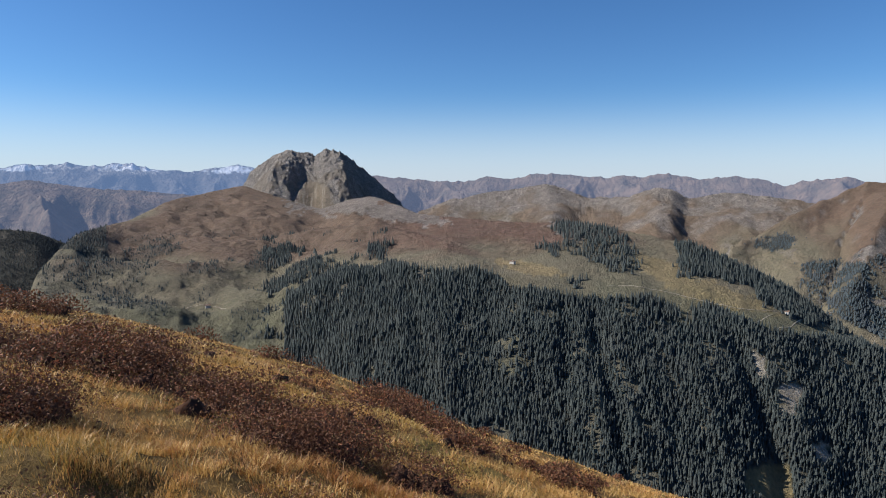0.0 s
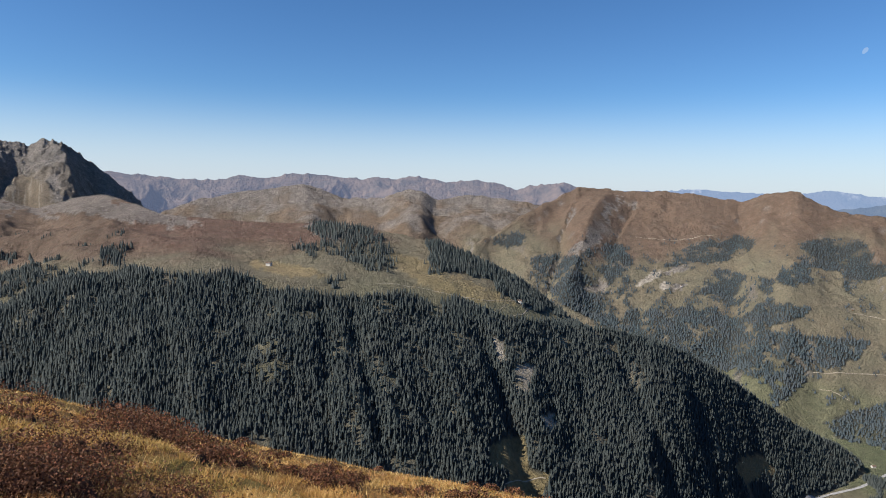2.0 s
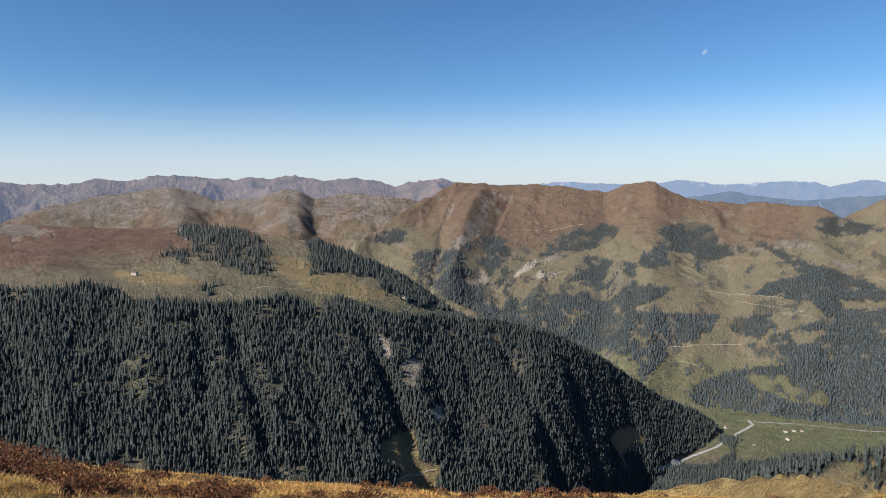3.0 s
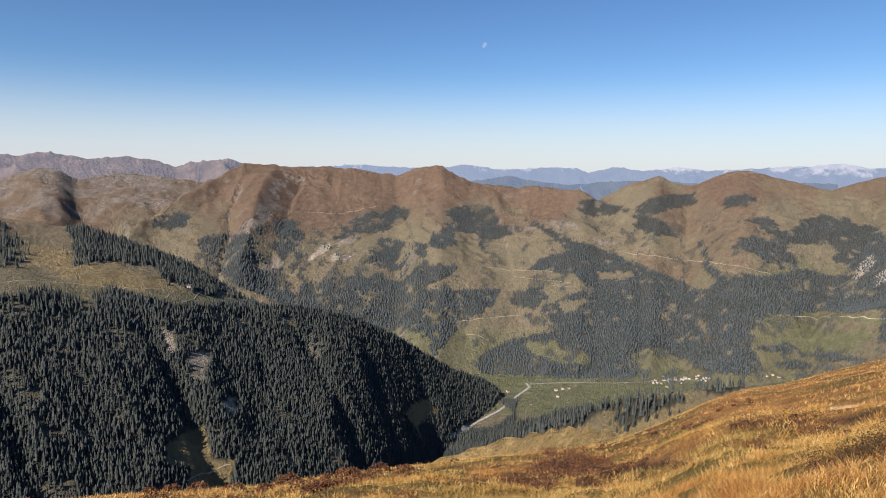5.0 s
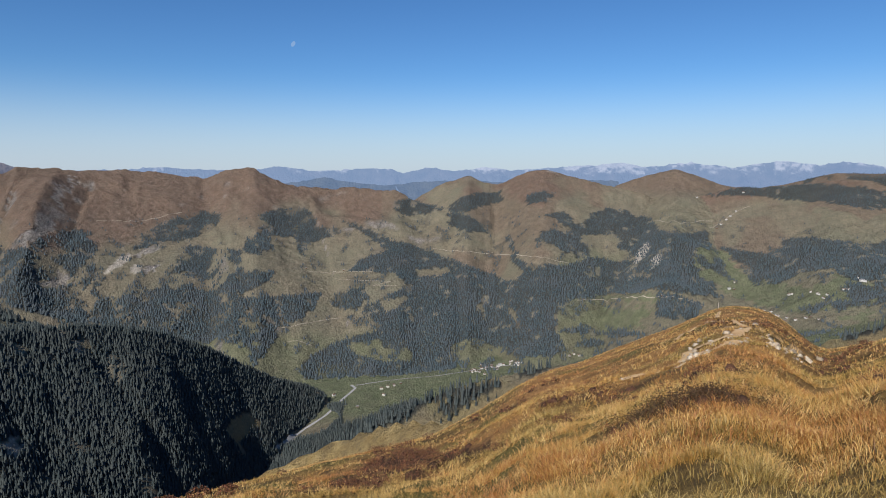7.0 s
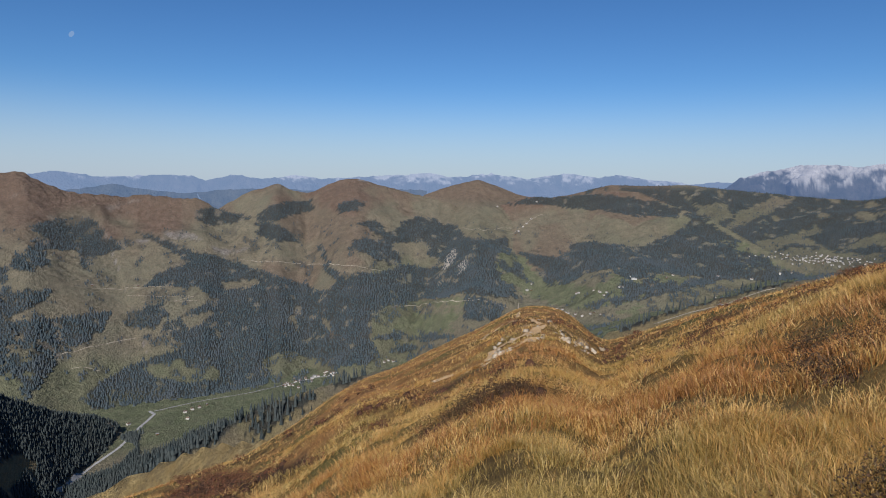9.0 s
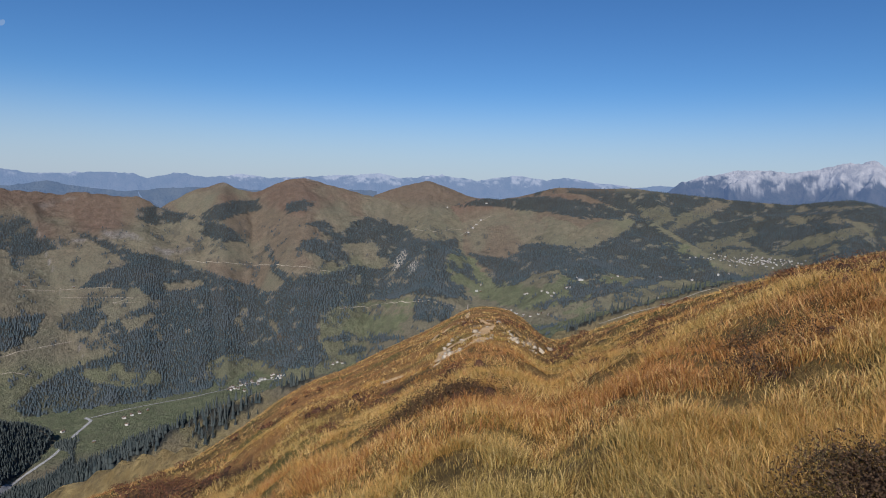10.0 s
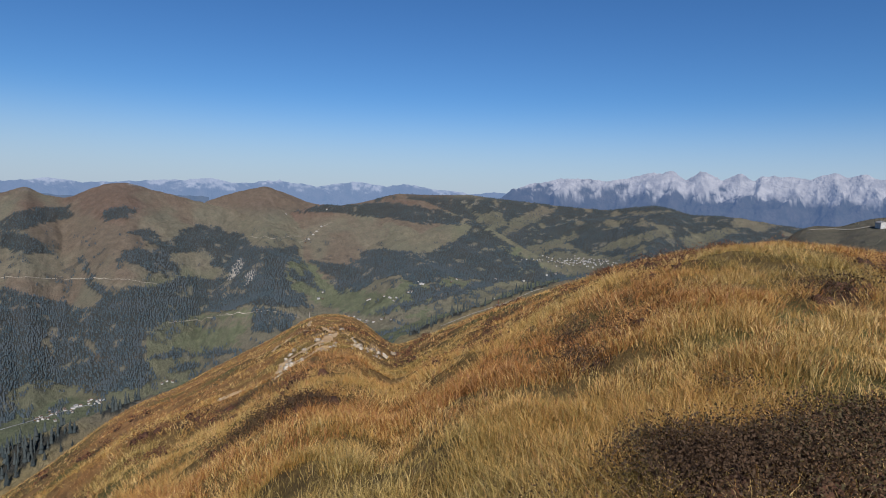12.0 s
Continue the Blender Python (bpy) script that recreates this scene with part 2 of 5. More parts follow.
def far_land(az, r):
    az, r = np.broadcast_arrays(np.asarray(az, float), np.asarray(r, float))
    x, y = r * np.sin(np.radians(az)), r * np.cos(np.radians(az))
    floor = at(FLOOR[0], az) + 3 * fbm(x / 90, y / 90, 3, 21) + 0 * r
    def rise(*a, **k):
        return ridge(az, r, *a, floor=floor, **k)

    parts = [
        rise(FOREST_RIDGE, 0.3, 0.35, 0, 1, 1, 3, 0.60),
        rise(RIDGE_END, 0.60, 0.5, 26, 330, 31, 2),
        rise(DARK_HILL, 0.62, 0.6, 30, 400, 32, 1),
        rise(RANGE_C, 0.45, 0.45, 50, 330, 36, 10),
        rise(MASSIF, 0.56, 0.5, 66, 560, 37, 14)
        + arete(az, r, MASSIF, 36.6, -2.9, 2.6, 85, 700) + arete(az, r, MASSIF, 50.7, 3, 4.5, 50, 900),
        rise(HILLS, 0.55, 0.5, 46, 620, 38, 8) + arete(az, r, HILLS, 76.4, 1, 5, 45, 900) + arete(az, r, HILLS, 69.7, -1, 3, 35, 700) + arete(az, r, HILLS, 100, 3, 5, 40, 700),
        rise(HILLS_B, 0.36, 0.5, 60, 520, 39, 3),
        rise(SPUR, 0.42, 1.0, 3, 120, 40),
        rise(SPUR_B, 0.45, 0.9, 14, 240, 41),
        rise(SHOULDER, 0.2, 0.8, 8, 120, 42),
        rise(BUMP, 0.2, 0.6, 7, 90, 43),
    ]
    # ravines down the wooded front and folds on the heath above it
    g = ridged(az * 0.11 + r / 620 + 0.5 * fbm(x / 300, y / 300, 3, 51), r / 800 - az * 0.02, 3, 50) - 0.6
    zc = at(FOREST_RIDGE[0], az) * np.tan(np.radians(at(FOREST_RIDGE[1], az)))
    shelf = at(FOREST_RIDGE[2], az)
    down = np.clip(shelf - r, 0, 500) / 300
    cut = 0
    for a0, drift, w, deep in ((10.6, 1.0, 0.9, 12), (13.0, 3.4, 0.9, 18), (24.6, 5.2, 0.9, 24), (-3.5, 1.6, 0.9, 12), (3.2, 2.2, 0.8, 6)):
        cut = cut + deep * np.exp(-((az - a0 - drift * down - 0.5 * fbm(down * 3, down * 0 + a0, 3, 57)) / w) ** 2)
    parts[0] = parts[0] - cut * smooth(0, 0.25, down)
    down = np.clip(at(RIDGE_END[0], az) - r, 0, 700) / 400
    cut = 0
    for a0, drift, w, deep in ((36.8, 6.5, 0.7, 17), (42.5, 5.0, 0.7, 11), (48.0, 4.0, 0.7, 8)):
        cut = cut + deep * np.exp(-((az - a0 - drift * down - 0.5 * fbm(down * 3, down * 0 + a0, 3, 58)) / w) ** 2)
    parts[1] = parts[1] - cut * smooth(0, 0.2, down)
    parts[0] = parts[0] + 22 * g * smooth(20, 240, shelf - r) + 9 * fbm(x / 60, y / 60, 3, 54) * smooth(0, 60, shelf - r) + ((20 + 22 * smooth(0, -8, az)) * fbm(x / 150 + 0.2 * y / 150, y / 150, 5, 52) + 26 * fbm(x / 420, y / 420, 2, 53) * smooth(1900, 2500, r)) * smooth(2, 60, zc - parts[0])
    parts[0] = parts[0] + 20 * (ridged((0.75 * x + 0.45 * y) / 130 + 0.6 * fbm(x / 200, y / 200, 2, 60), (y - 0.5 * x) / 480, 3, 59) - 0.6) * smooth(1500, 1750, r) * smooth(4, -5, az) * smooth(2, 50, zc - parts[0])
    # small folds, knobs and hollows everywhere beyond the valley
    fold = (9 * fbm(x / 110, y / 110, 4, 55) + 20 * fbm(x / 330, y / 330, 2, 56)) * smooth(2280, 2500, r)
    for k, columns in ((3, RANGE_C), (4, MASSIF), (5, HILLS), (6, HILLS_B)):
        zk = at(columns[0], az)
        parts[k] = parts[k] + fold * smooth(0, 60, np.abs(zk - r))
    stack = np.stack(parts)
    return floor, stack


def height(az, r):
    az, r = np.broadcast_arrays(np.asarray(az, float), np.asarray(r, float))
    floor, stack = far_land(az, r)
    far = np.maximum(stack.max(0), floor)
    return np.where(r < 150, near_hill(az, np.minimum(r, 160)), np.maximum(near_hill(az, r), far))


def xyz(az, r, z):
    return np.stack([r * np.sin(np.radians(az)), r * np.cos(np.radians(az)), z + 0 * az], -1)


# ---- land cover: outlines of woods, fields and crags as (azimuth, elevation), and shrubs as (azimuth, elevation, half width, half height, tilt) ----
MASSIF_WOODS_A = [
    [(29.4, -6.35), (31.9, -5.78), (33.6, -6.08), (34.9, -4.81), (37.2, -4.68), (38.5, -6.26), (38.2, -8.19), (37.2, -9.59), (37.8, -12.51), (33.4, -10.76), (31.3, -9.22)],
    [(38, -8.18), (38.8, -10.4), (42.7, -9.84), (45.7, -8.43), (47.7, -8.07), (50.2, -8.62), (52.2, -9.05), (52.1, -9.86), (50.2, -10.44), (49.1, -11.13), (52.7, -11.18), (56.4, -10.99), (55.7, -12.21), (54.8, -13.12), (53, -13.86), (52.2, -14.86), (50.1, -17.14), (49.9, -15.3), (47.1, -14.47), (45.5, -15.14), (37.8, -12.51)],
    [(43.8, -4.31), (45.7, -3.53), (48.2, -3.74), (48.2, -4.45), (46.7, -5.19), (44.7, -6.16), (42.8, -6.47), (41.3, -6.63), (41.8, -5.46)],
    [(42.7, -6.87), (45.7, -6.43), (49.7, -6.99), (49.2, -8.5), (45.7, -8.43), (43.7, -8.98)]]
MASSIF_WOODS_B = [
    [(51.2, -4.06), (52.8, -3.45), (54.8, -3.5), (56.1, -4.2), (55.8, -4.97), (57.9, -5.22), (58.3, -5.72), (55.8, -6.5), (54.7, -7.63), (53.8, -5.99), (52.2, -5.74), (52.2, -7.01), (50.7, -7.51), (49.7, -6.99), (50.2, -5.98), (51.7, -4.97)],
    [(25.2, -4.81), (28.7, -3.84), (29.5, -4.54), (27.8, -5.38)],
    [(57.4, -11.09), (60, -10.66), (60.5, -11.56), (59.5, -12.59), (57.4, -12.36)]]
SLOPE_WOODS_A = [
    [(58.1, -4.7), (59.9, -5.15), (61.5, -5.95), (64.5, -6.81), (67.6, -8.09), (70.1, -8.86), (72.1, -9.66), (73.5, -10.17), (74.9, -9.5), (76.7, -8.43), (79, -8.53), (80.7, -7.71), (82.5, -8.15), (86.2, -7.87), (87.2, -5.56), (90.1, -5.2), (91.3, -10.74), (87.9, -10.5), (85.5, -10.54), (81.8, -11.13), (79.2, -11.6), (77.4, -13.18), (78, -14.55), (78.3, -15.93), (77.6, -16.7), (74.8, -16.75), (73.3, -16.4), (70.8, -15.24), (68.3, -15.78), (68.4, -17.83), (65.8, -18.22), (61.1, -18.54), (54.8, -18.41), (53.6, -17.61), (55.9, -16.24), (58, -15.23), (60.6, -14.59), (62.1, -14.05), (60, -13.09), (60.5, -12.32), (62.1, -11.53), (64.1, -10.57), (63.1, -9.48), (58.9, -9.14), (59.4, -8.27), (62.5, -7.31), (60.4, -5.96)]]
SLOPE_WOODS_B = [
    [(78, -14.45), (80.2, -13.76), (84.1, -13.96), (85.4, -14.24), (80.7, -14.64)],
    [(80, -15.17), (82, -14.76), (82, -15.48), (80.3, -15.7)],
    [(62.9, -2.88), (64.5, -2.66), (66, -3.35), (68, -3.52), (66, -4.1), (64, -4.39), (63.2, -3.64)],
    [(68, -3.42), (69.4, -2.4), (72.7, -2), (72.8, -2.74), (71.8, -3.25), (68.5, -4.16)],
    [(68, -4.07), (69.9, -4.28), (70.9, -5), (71.7, -5.82), (69, -5.65), (68, -4.82)],
    [(74.6, -2.31), (77.4, -2.16), (77, -3.13), (75.1, -3.27)]]
SLOPE_WOODS_C = [
    [(76.5, -4.1), (78.3, -3.81), (79.3, -4.96), (81.8, -3.46), (83.5, -3.63), (85.6, -5.12), (86.4, -5.97), (87.2, -5.47), (87.1, -7.7), (85.8, -8.04), (84.1, -7.48), (82.8, -6.65), (83.2, -6.17), (82.3, -5.75), (79.8, -5.88), (80.7, -7.71), (79.4, -7.79), (77.6, -6.94), (75.7, -6.35), (76.2, -5.56), (78.9, -5.45), (77.5, -4.55)],
    [(73.1, -6.07), (73.5, -6.05), (74.2, -7.83), (75.5, -9.47), (75, -9.5), (73.8, -8.1)],
    [(86.1, -10.7), (87.9, -10.72), (89.9, -11.36), (89.6, -12.69), (86.5, -12.67)]]
HILL_WOODS_A = [
    [(90.2, -2.3), (92.5, -1.42), (97.4, -1.08), (102.3, -1.61), (105.1, -2.47), (104.7, -3.07), (100.5, -2.96), (97.5, -2.57), (94, -2.24)],
    [(95.7, -5.61), (97.6, -5.28), (100.1, -5.66), (102, -5.56), (103, -5.02), (105.2, -4.02), (106.1, -2.91), (107, -3.35), (108.4, -4.7), (109.9, -6.5), (111.7, -7.84), (107.3, -8.13), (105, -7.82), (102.7, -8.33), (100.7, -8.51), (99.2, -7.7), (96.8, -8.34), (95.8, -9.29), (93.8, -9.39), (93.1, -8), (91.1, -6.65), (91.6, -6.53), (93.7, -6.96), (95.7, -6.37)],
    [(104.7, -2.59), (106.1, -2.72), (109.8, -5.09), (112.9, -6.72), (115.2, -7.42), (111.7, -7.84), (110.1, -6.48), (108.4, -4.7)],
    [(87.5, -6.92), (89.6, -6.6), (91.7, -8.06), (92.5, -9.3), (89.7, -9.15), (87.6, -8.71)]]
HILL_WOODS_B = [
    [(82.3, -3.98), (85.4, -4.17), (87.5, -6.15), (87, -7.7), (84.4, -6.23)],
    [(97.8, -9.78), (101.7, -8.79), (102.4, -9.97), (100.4, -10.76), (97.9, -11.28)],
    [(98.3, -8.75), (105, -8.31), (108.7, -8.02), (105.5, -9.24), (102.3, -9.98)]]
CLEARINGS = [
    [(58.7, -15.72), (61.6, -15.31), (62.1, -16.05), (64.2, -16.27), (64.8, -17.19), (62.2, -17.38), (59, -16.46)],
    [(68.3, -15.88), (70.8, -15.38), (73.3, -16.4), (71.4, -16.85), (68.4, -17.05)],
    [(66.4, -9.39), (67.6, -8.85), (68.1, -9.33), (66.6, -9.89)],
    [(70.6, -12.21), (71.2, -12.17), (71.1, -13.9)],
    [(42.6, -12.89), (44.3, -12.13), (43.8, -13.34)],
    [(39.4, -8.23), (42.7, -6.77), (44.7, -7.16), (43.7, -8.88), (41.2, -9.29)],
    [(34.8, -8.5), (35.7, -7.5), (36.5, -8.11), (36.3, -9.16)],
    [(73.2, -12.54), (73.7, -12.5), (74.7, -14.37), (74.3, -14.49)],
    [(64.8, -9.18), (66.9, -8.97), (67.4, -9.61), (65.1, -9.78)],
    [(61.6, -11.8), (64.1, -11.48), (64.4, -11.87), (62.1, -13.05)]]
CRAGS = [
    [(33.2, -5.6), (33.6, -4.68), (35, -4.01), (35.7, -3.4), (35.9, -4.5), (34.9, -5.19), (33.7, -5.85)],
    [(34.5, -8.96), (35, -8.04), (35.9, -7.51), (36.6, -8.59), (36.1, -9.38)],
    [(41.7, -8.32), (43, -7.86), (42.7, -8.85)],
    [(41.3, -7.08), (42.8, -6.12), (43.2, -6.63), (41.8, -7.34)],
    [(35.9, -2.13), (37.1, -0.47), (37.3, -1.42), (36.5, -3.56)]]
GREEN_FIELDS = [
    [(89.5, -6.2), (91.1, -6.65), (93, -8.52), (95.3, -9.17), (97.8, -9.38), (99.7, -8.17), (101.7, -8.54), (102.3, -9.98), (97.9, -11.38), (95.4, -11.18), (92.8, -10.55), (90.2, -9.39), (89.1, -7.64)],
    [(79.4, -13.38), (80.4, -12.48), (85.1, -11.82), (86.1, -12.56), (84.6, -13.85), (81.5, -14.38)],
    [(79.4, -11.63), (83.5, -10.94), (87.6, -10.74), (87.7, -11.25), (83.5, -11.6)],
    [(103.1, -7.71), (105.5, -8.03), (105, -8.69), (103.1, -8.44)],
    [(99.4, -11.42), (102.3, -10.71), (101.9, -11.58)],
    [(108, -4.63), (109.8, -5.09), (112.9, -6.95), (112.5, -7.31), (108.9, -5.62)]]
FAR_FIELDS = [
    [(109.3, -2.55), (112, -1.09), (113.2, -1.3), (110.6, -3.01), (108.3, -4.01)],
    [(110.1, -5.06), (114.1, -3.78), (115, -3.24), (115.6, -3.71), (113.6, -4.65), (111.7, -5.5)],
    [(116.6, -4.96), (118.9, -3.65), (120.3, -3.24), (122.6, -2.4), (123.3, -2.95), (121.3, -3.68), (118, -4.93)],
    [(123.5, -3.41), (127.4, -2.26), (128.3, -2.59), (124.5, -4.31)],
    [(127.4, -1.7), (130.7, -1.37), (131.5, -1.96), (127.9, -2.38)],
    [(111.2, -5.52), (114.1, -5.03), (119.5, -5.49), (118.1, -6.41), (114.7, -7.36), (112.2, -6.49)],
    [(106, -2.05), (108, -1.73), (109, -2.71), (107.5, -3.53)],
    [(117.4, -2.54), (119.3, -1.96), (119.8, -2.14), (117.9, -2.81)],
    [(119.3, -1.33), (122.5, -1.06), (122.7, -1.34), (119.8, -1.65)]]
RIDGE_MEADOW = [
    [(26.2, -22.65), (29.7, -21.71), (30.1, -24.36), (32.2, -24.74), (31, -27.49), (27.9, -27.72), (28.3, -24.66), (26.7, -24.65)],
    [(47.5, -21.86), (49.2, -20.6), (50.7, -21.59), (48.6, -23.35)]]
RIDGE_CRAGS = [
    [(26.5, -13.86), (27.5, -13.58), (27.8, -15.55), (27, -15.69)],
    [(28.3, -16.12), (29.8, -15.45), (30.4, -16.4), (29.7, -18.48), (28.8, -17.95)],
    [(31.2, -20.05), (32.2, -19.65), (32.7, -20.93), (31.8, -21.42)],
    [(32.3, -13.14), (33, -13.05), (33.6, -13.99), (33.1, -14.37)],
    [(36.5, -13.35), (37.4, -13.17), (37.8, -14.4), (36.8, -14.58)]]
THIN_RIDGE = [
    [(4.5, -15.92), (7.6, -14.85), (9.1, -16.26), (6.1, -17.35)],
    [(10.7, -17.16), (12.2, -16.59), (11.7, -18.07)],
    [(16.2, -17.74), (17.6, -16.68), (18.1, -18.04), (16.7, -18.87)],
    [(7.5, -11.61), (11.1, -11.25), (10.6, -11.86)],
    [(5, -13.92), (7.1, -13.37), (7.6, -14.6), (5.5, -15.15)],
    [(-3.1, -18.4), (-1.8, -17.93), (-2.1, -18.66)],
    [(18.4, -11.46), (21.4, -11.4), (21.6, -11.71), (19.3, -11.88)]]
KNOLL_WOODS = [
    [(9.9, -3.85), (11.4, -3.23), (15.3, -3.47), (16.3, -4.63), (17.3, -6.08), (17.1, -7.65), (15.4, -7.86), (13.9, -7.17), (12, -6.47), (11, -5.74)],
    [(20.4, -5.1), (23.1, -4.91), (26.2, -6.63), (29.1, -7.81), (31.1, -9.41), (33.4, -11.52), (30.8, -10.97), (28.4, -10.65), (27.1, -9.31), (25.8, -8.04), (23.2, -7.83), (20.5, -7.88)],
    [(11, -8.75), (13, -8.44), (12.5, -9.3)],
    [(-6.8, -5.55), (-4.8, -5.06), (-5.3, -6.84), (-6.6, -7.08)],
    [(8, -5.79), (10.5, -5.25), (10.5, -6.51)]]
HEATH_BUSHES = [
    [(-33.1, -7.14), (-31.6, -6.08), (-28.1, -5.84), (-26.1, -6.64), (-28.1, -7.06), (-29.8, -7.84)],
    [(-26.8, -5.22), (-23.4, -4.66), (-22.6, -5.4), (-25.2, -6.22)],
    [(-17.9, -7.61), (-16.7, -6.09), (-14.3, -5.17), (-12.3, -5.71), (-14.3, -6.91), (-16.7, -8.05)],
    [(-22.2, -6.84), (-19.9, -6.46), (-19.4, -7.26), (-21.8, -7.62)],
    [(-31.3, -8.16), (-28.6, -7.62), (-26.6, -8.9), (-23.7, -10.05), (-24.6, -10.9), (-27.9, -9.7)],
    [(-13.4, -7.28), (-11.4, -6.49), (-9.8, -7.28), (-12.4, -8.21)],
    [(-20.2, -12.67), (-15.4, -12.76), (-14.5, -13.55), (-19.3, -13.55)],
    [(-16.3, -8.66), (-11.4, -7.99), (-12.4, -8.81), (-15.8, -9.17)]]
BELTS = [
    [(51.5, -23.8), (55.6, -23.07), (59.8, -22.11), (62.9, -21.08), (66.1, -20.26), (68.2, -19.2), (70.1, -19.67), (65.2, -21.32), (64.8, -22.03), (62.9, -22.94), (59.7, -23.52), (57.6, -24.09), (54.5, -24.54), (48.9, -26.29), (47.5, -25.88)],
    [(66.1, -21.81), (69.3, -19.78), (71.9, -19), (73, -19.46), (70.9, -20.34), (67.7, -22.05)],
    [(74.4, -18.78), (75, -17.19), (78.6, -15.95), (79.2, -16.31), (76.6, -18.2)],
    [(56.7, -20.89), (59, -19.1), (59.8, -19.23), (57.7, -21.66)]]
ROADSIDE = [
    [(56.9, -19.86), (60.1, -19.63), (55.8, -23.55), (50.9, -25.66), (48.9, -25.86), (49.5, -25.18), (51.2, -23.91), (55.6, -21.67)]]
SHOULDER_WOODS = [
    [(99, -12.94), (102.8, -10.43), (105.1, -9.52), (107.4, -8.99), (111.3, -7.93), (113.8, -7.24), (113.6, -7.85), (109.6, -9.35), (103.8, -11.42), (101, -13.13)]]
SHRUBS_L = [(-33.4, -12.41, 4.6, 0.78, 5), (-29.3, -13.92, 5.4, 0.8, 8), (-22.6, -17.09, 5.8, 0.82, 15), (-16.1, -19.57, 5.0, 0.74, 12), (-10.4, -21.18, 4.1, 0.56, 10), (-15.2, -22.69, 1.8, 0.46, 10), (-8.6, -22.96, 2.0, 0.46, 20), (-21.8, -18.79, 2.0, 0.51, 10), (-2.4, -26.38, 2.6, 0.51, 10), (11.4, -25.50, 3.1, 0.61, 15)]
SHRUBS_R = [(135.3, -6.96, 1.9, 0.8, 0), (132.2, -21.51, 11.8, 2.15, -7), (139.1, -17.64, 4.6, 2.04, 0), (117.1, -14.50, 2.2, 0.7, 0), (123.7, -13.48, 1.0, 0.41, 0), (128.4, -15.93, 1.2, 0.41, 0), (62.9, -26.1, 4.5, 0.8, -6), (59.6, -27.31, 3.0, 0.5, 0), (69.9, -25, 3.5, 0.45, -10)]


def patches(az, el, rows, wobble=0.45, scale=0.9, seed=70):
    """1 inside the patches, with frayed edges."""
    n = (fbm(az / scale, el / scale * 1.6, 3, seed) * 2 + fbm(az / 0.28, el / 0.2, 3, seed + 5) * 1.1) * wobble
    best = np.full(np.shape(az), -9.0)
    for a, e, w, h, tilt in rows:
        c, s = math.cos(radians(tilt)), math.sin(radians(tilt))
        u, v = az - a, el - e
        best = np.maximum(best, 1 - np.sqrt(((u * c - v * s) / w) ** 2 + ((u * s + v * c) / h) ** 2))
    return smooth(-0.03, 0.06, best + n * 0.6)


def outlined(az, el, shapes, fray=0.3, seed=70):
    """1 inside any of the outlines, whose edges wander a little."""
    az, el = np.asarray(az, float), np.asarray(el, float)
    out = np.zeros(az.shape, bool)
    every = np.array([p for pts in shapes for p in pts])
    box_in = np.flatnonzero(((az > every[:, 0].min() - 1) & (az < every[:, 0].max() + 1) & (el > every[:, 1].min() - 1) & (el < every[:, 1].max() + 1)).ravel())
    a, e = az.ravel()[box_in], el.ravel()[box_in]
    a, e = a + fray * (1.6 * fbm(a / 0.9, e / 0.5, 3, seed) + fbm(a / 0.25, e / 0.14, 2, seed + 3)), e + 0.6 * fray * (1.2 * fbm(a / 0.9, e / 0.5, 3, seed + 1) + fbm(a / 0.25, e / 0.14, 2, seed + 4))
    flat = np.zeros(len(a), bool)
    for pts in shapes:
        p = np.array(pts)
        near_it = np.flatnonzero((a > p[:, 0].min()) & (a < p[:, 0].max()) & (e > p[:, 1].min()) & (e < p[:, 1].max()))
        pa, pe, odd = a[near_it], e[near_it], np.zeros(len(near_it), bool)
        for (x0, y0), (x1, y1) in zip(p, np.roll(p, -1, 0)):
            odd ^= ((y0 > pe) != (y1 > pe)) & (pa < (x1 - x0) * (pe - y0) / (y1 - y0 + 1e-12) + x0)
        flat[near_it] |= odd
    out.reshape(-1)[box_in] = flat
    return out.astype(float)


# the upper edge of the spruce forest on the ridge
FOREST_TOP = table([(-60, -60), (-14.9, -60), (-14.5, -13.55), (-14.2, -11.6), (-13.9, -9.65), (-11.4, -8.24), (-9.9, -7.52), (-7.4, -7.73), (-4.3, -7.26), (-0.2, -7.89), (3.4, -7.78), (4.9, -8.37), (6, -9.37), (9, -9.56), (12.5, -9.95), (14.5, -10.11), (15.9, -9.8), (18.3, -9.68), (20.4, -10.51), (21, -11.75), (21.5, -10.58), (23.3, -10.07), (25.9, -11.01), (27.6, -11.76), (29.3, -11.8), (31.2, -11.8), (35.6, -12.07), (60, -12)], 1)[0]


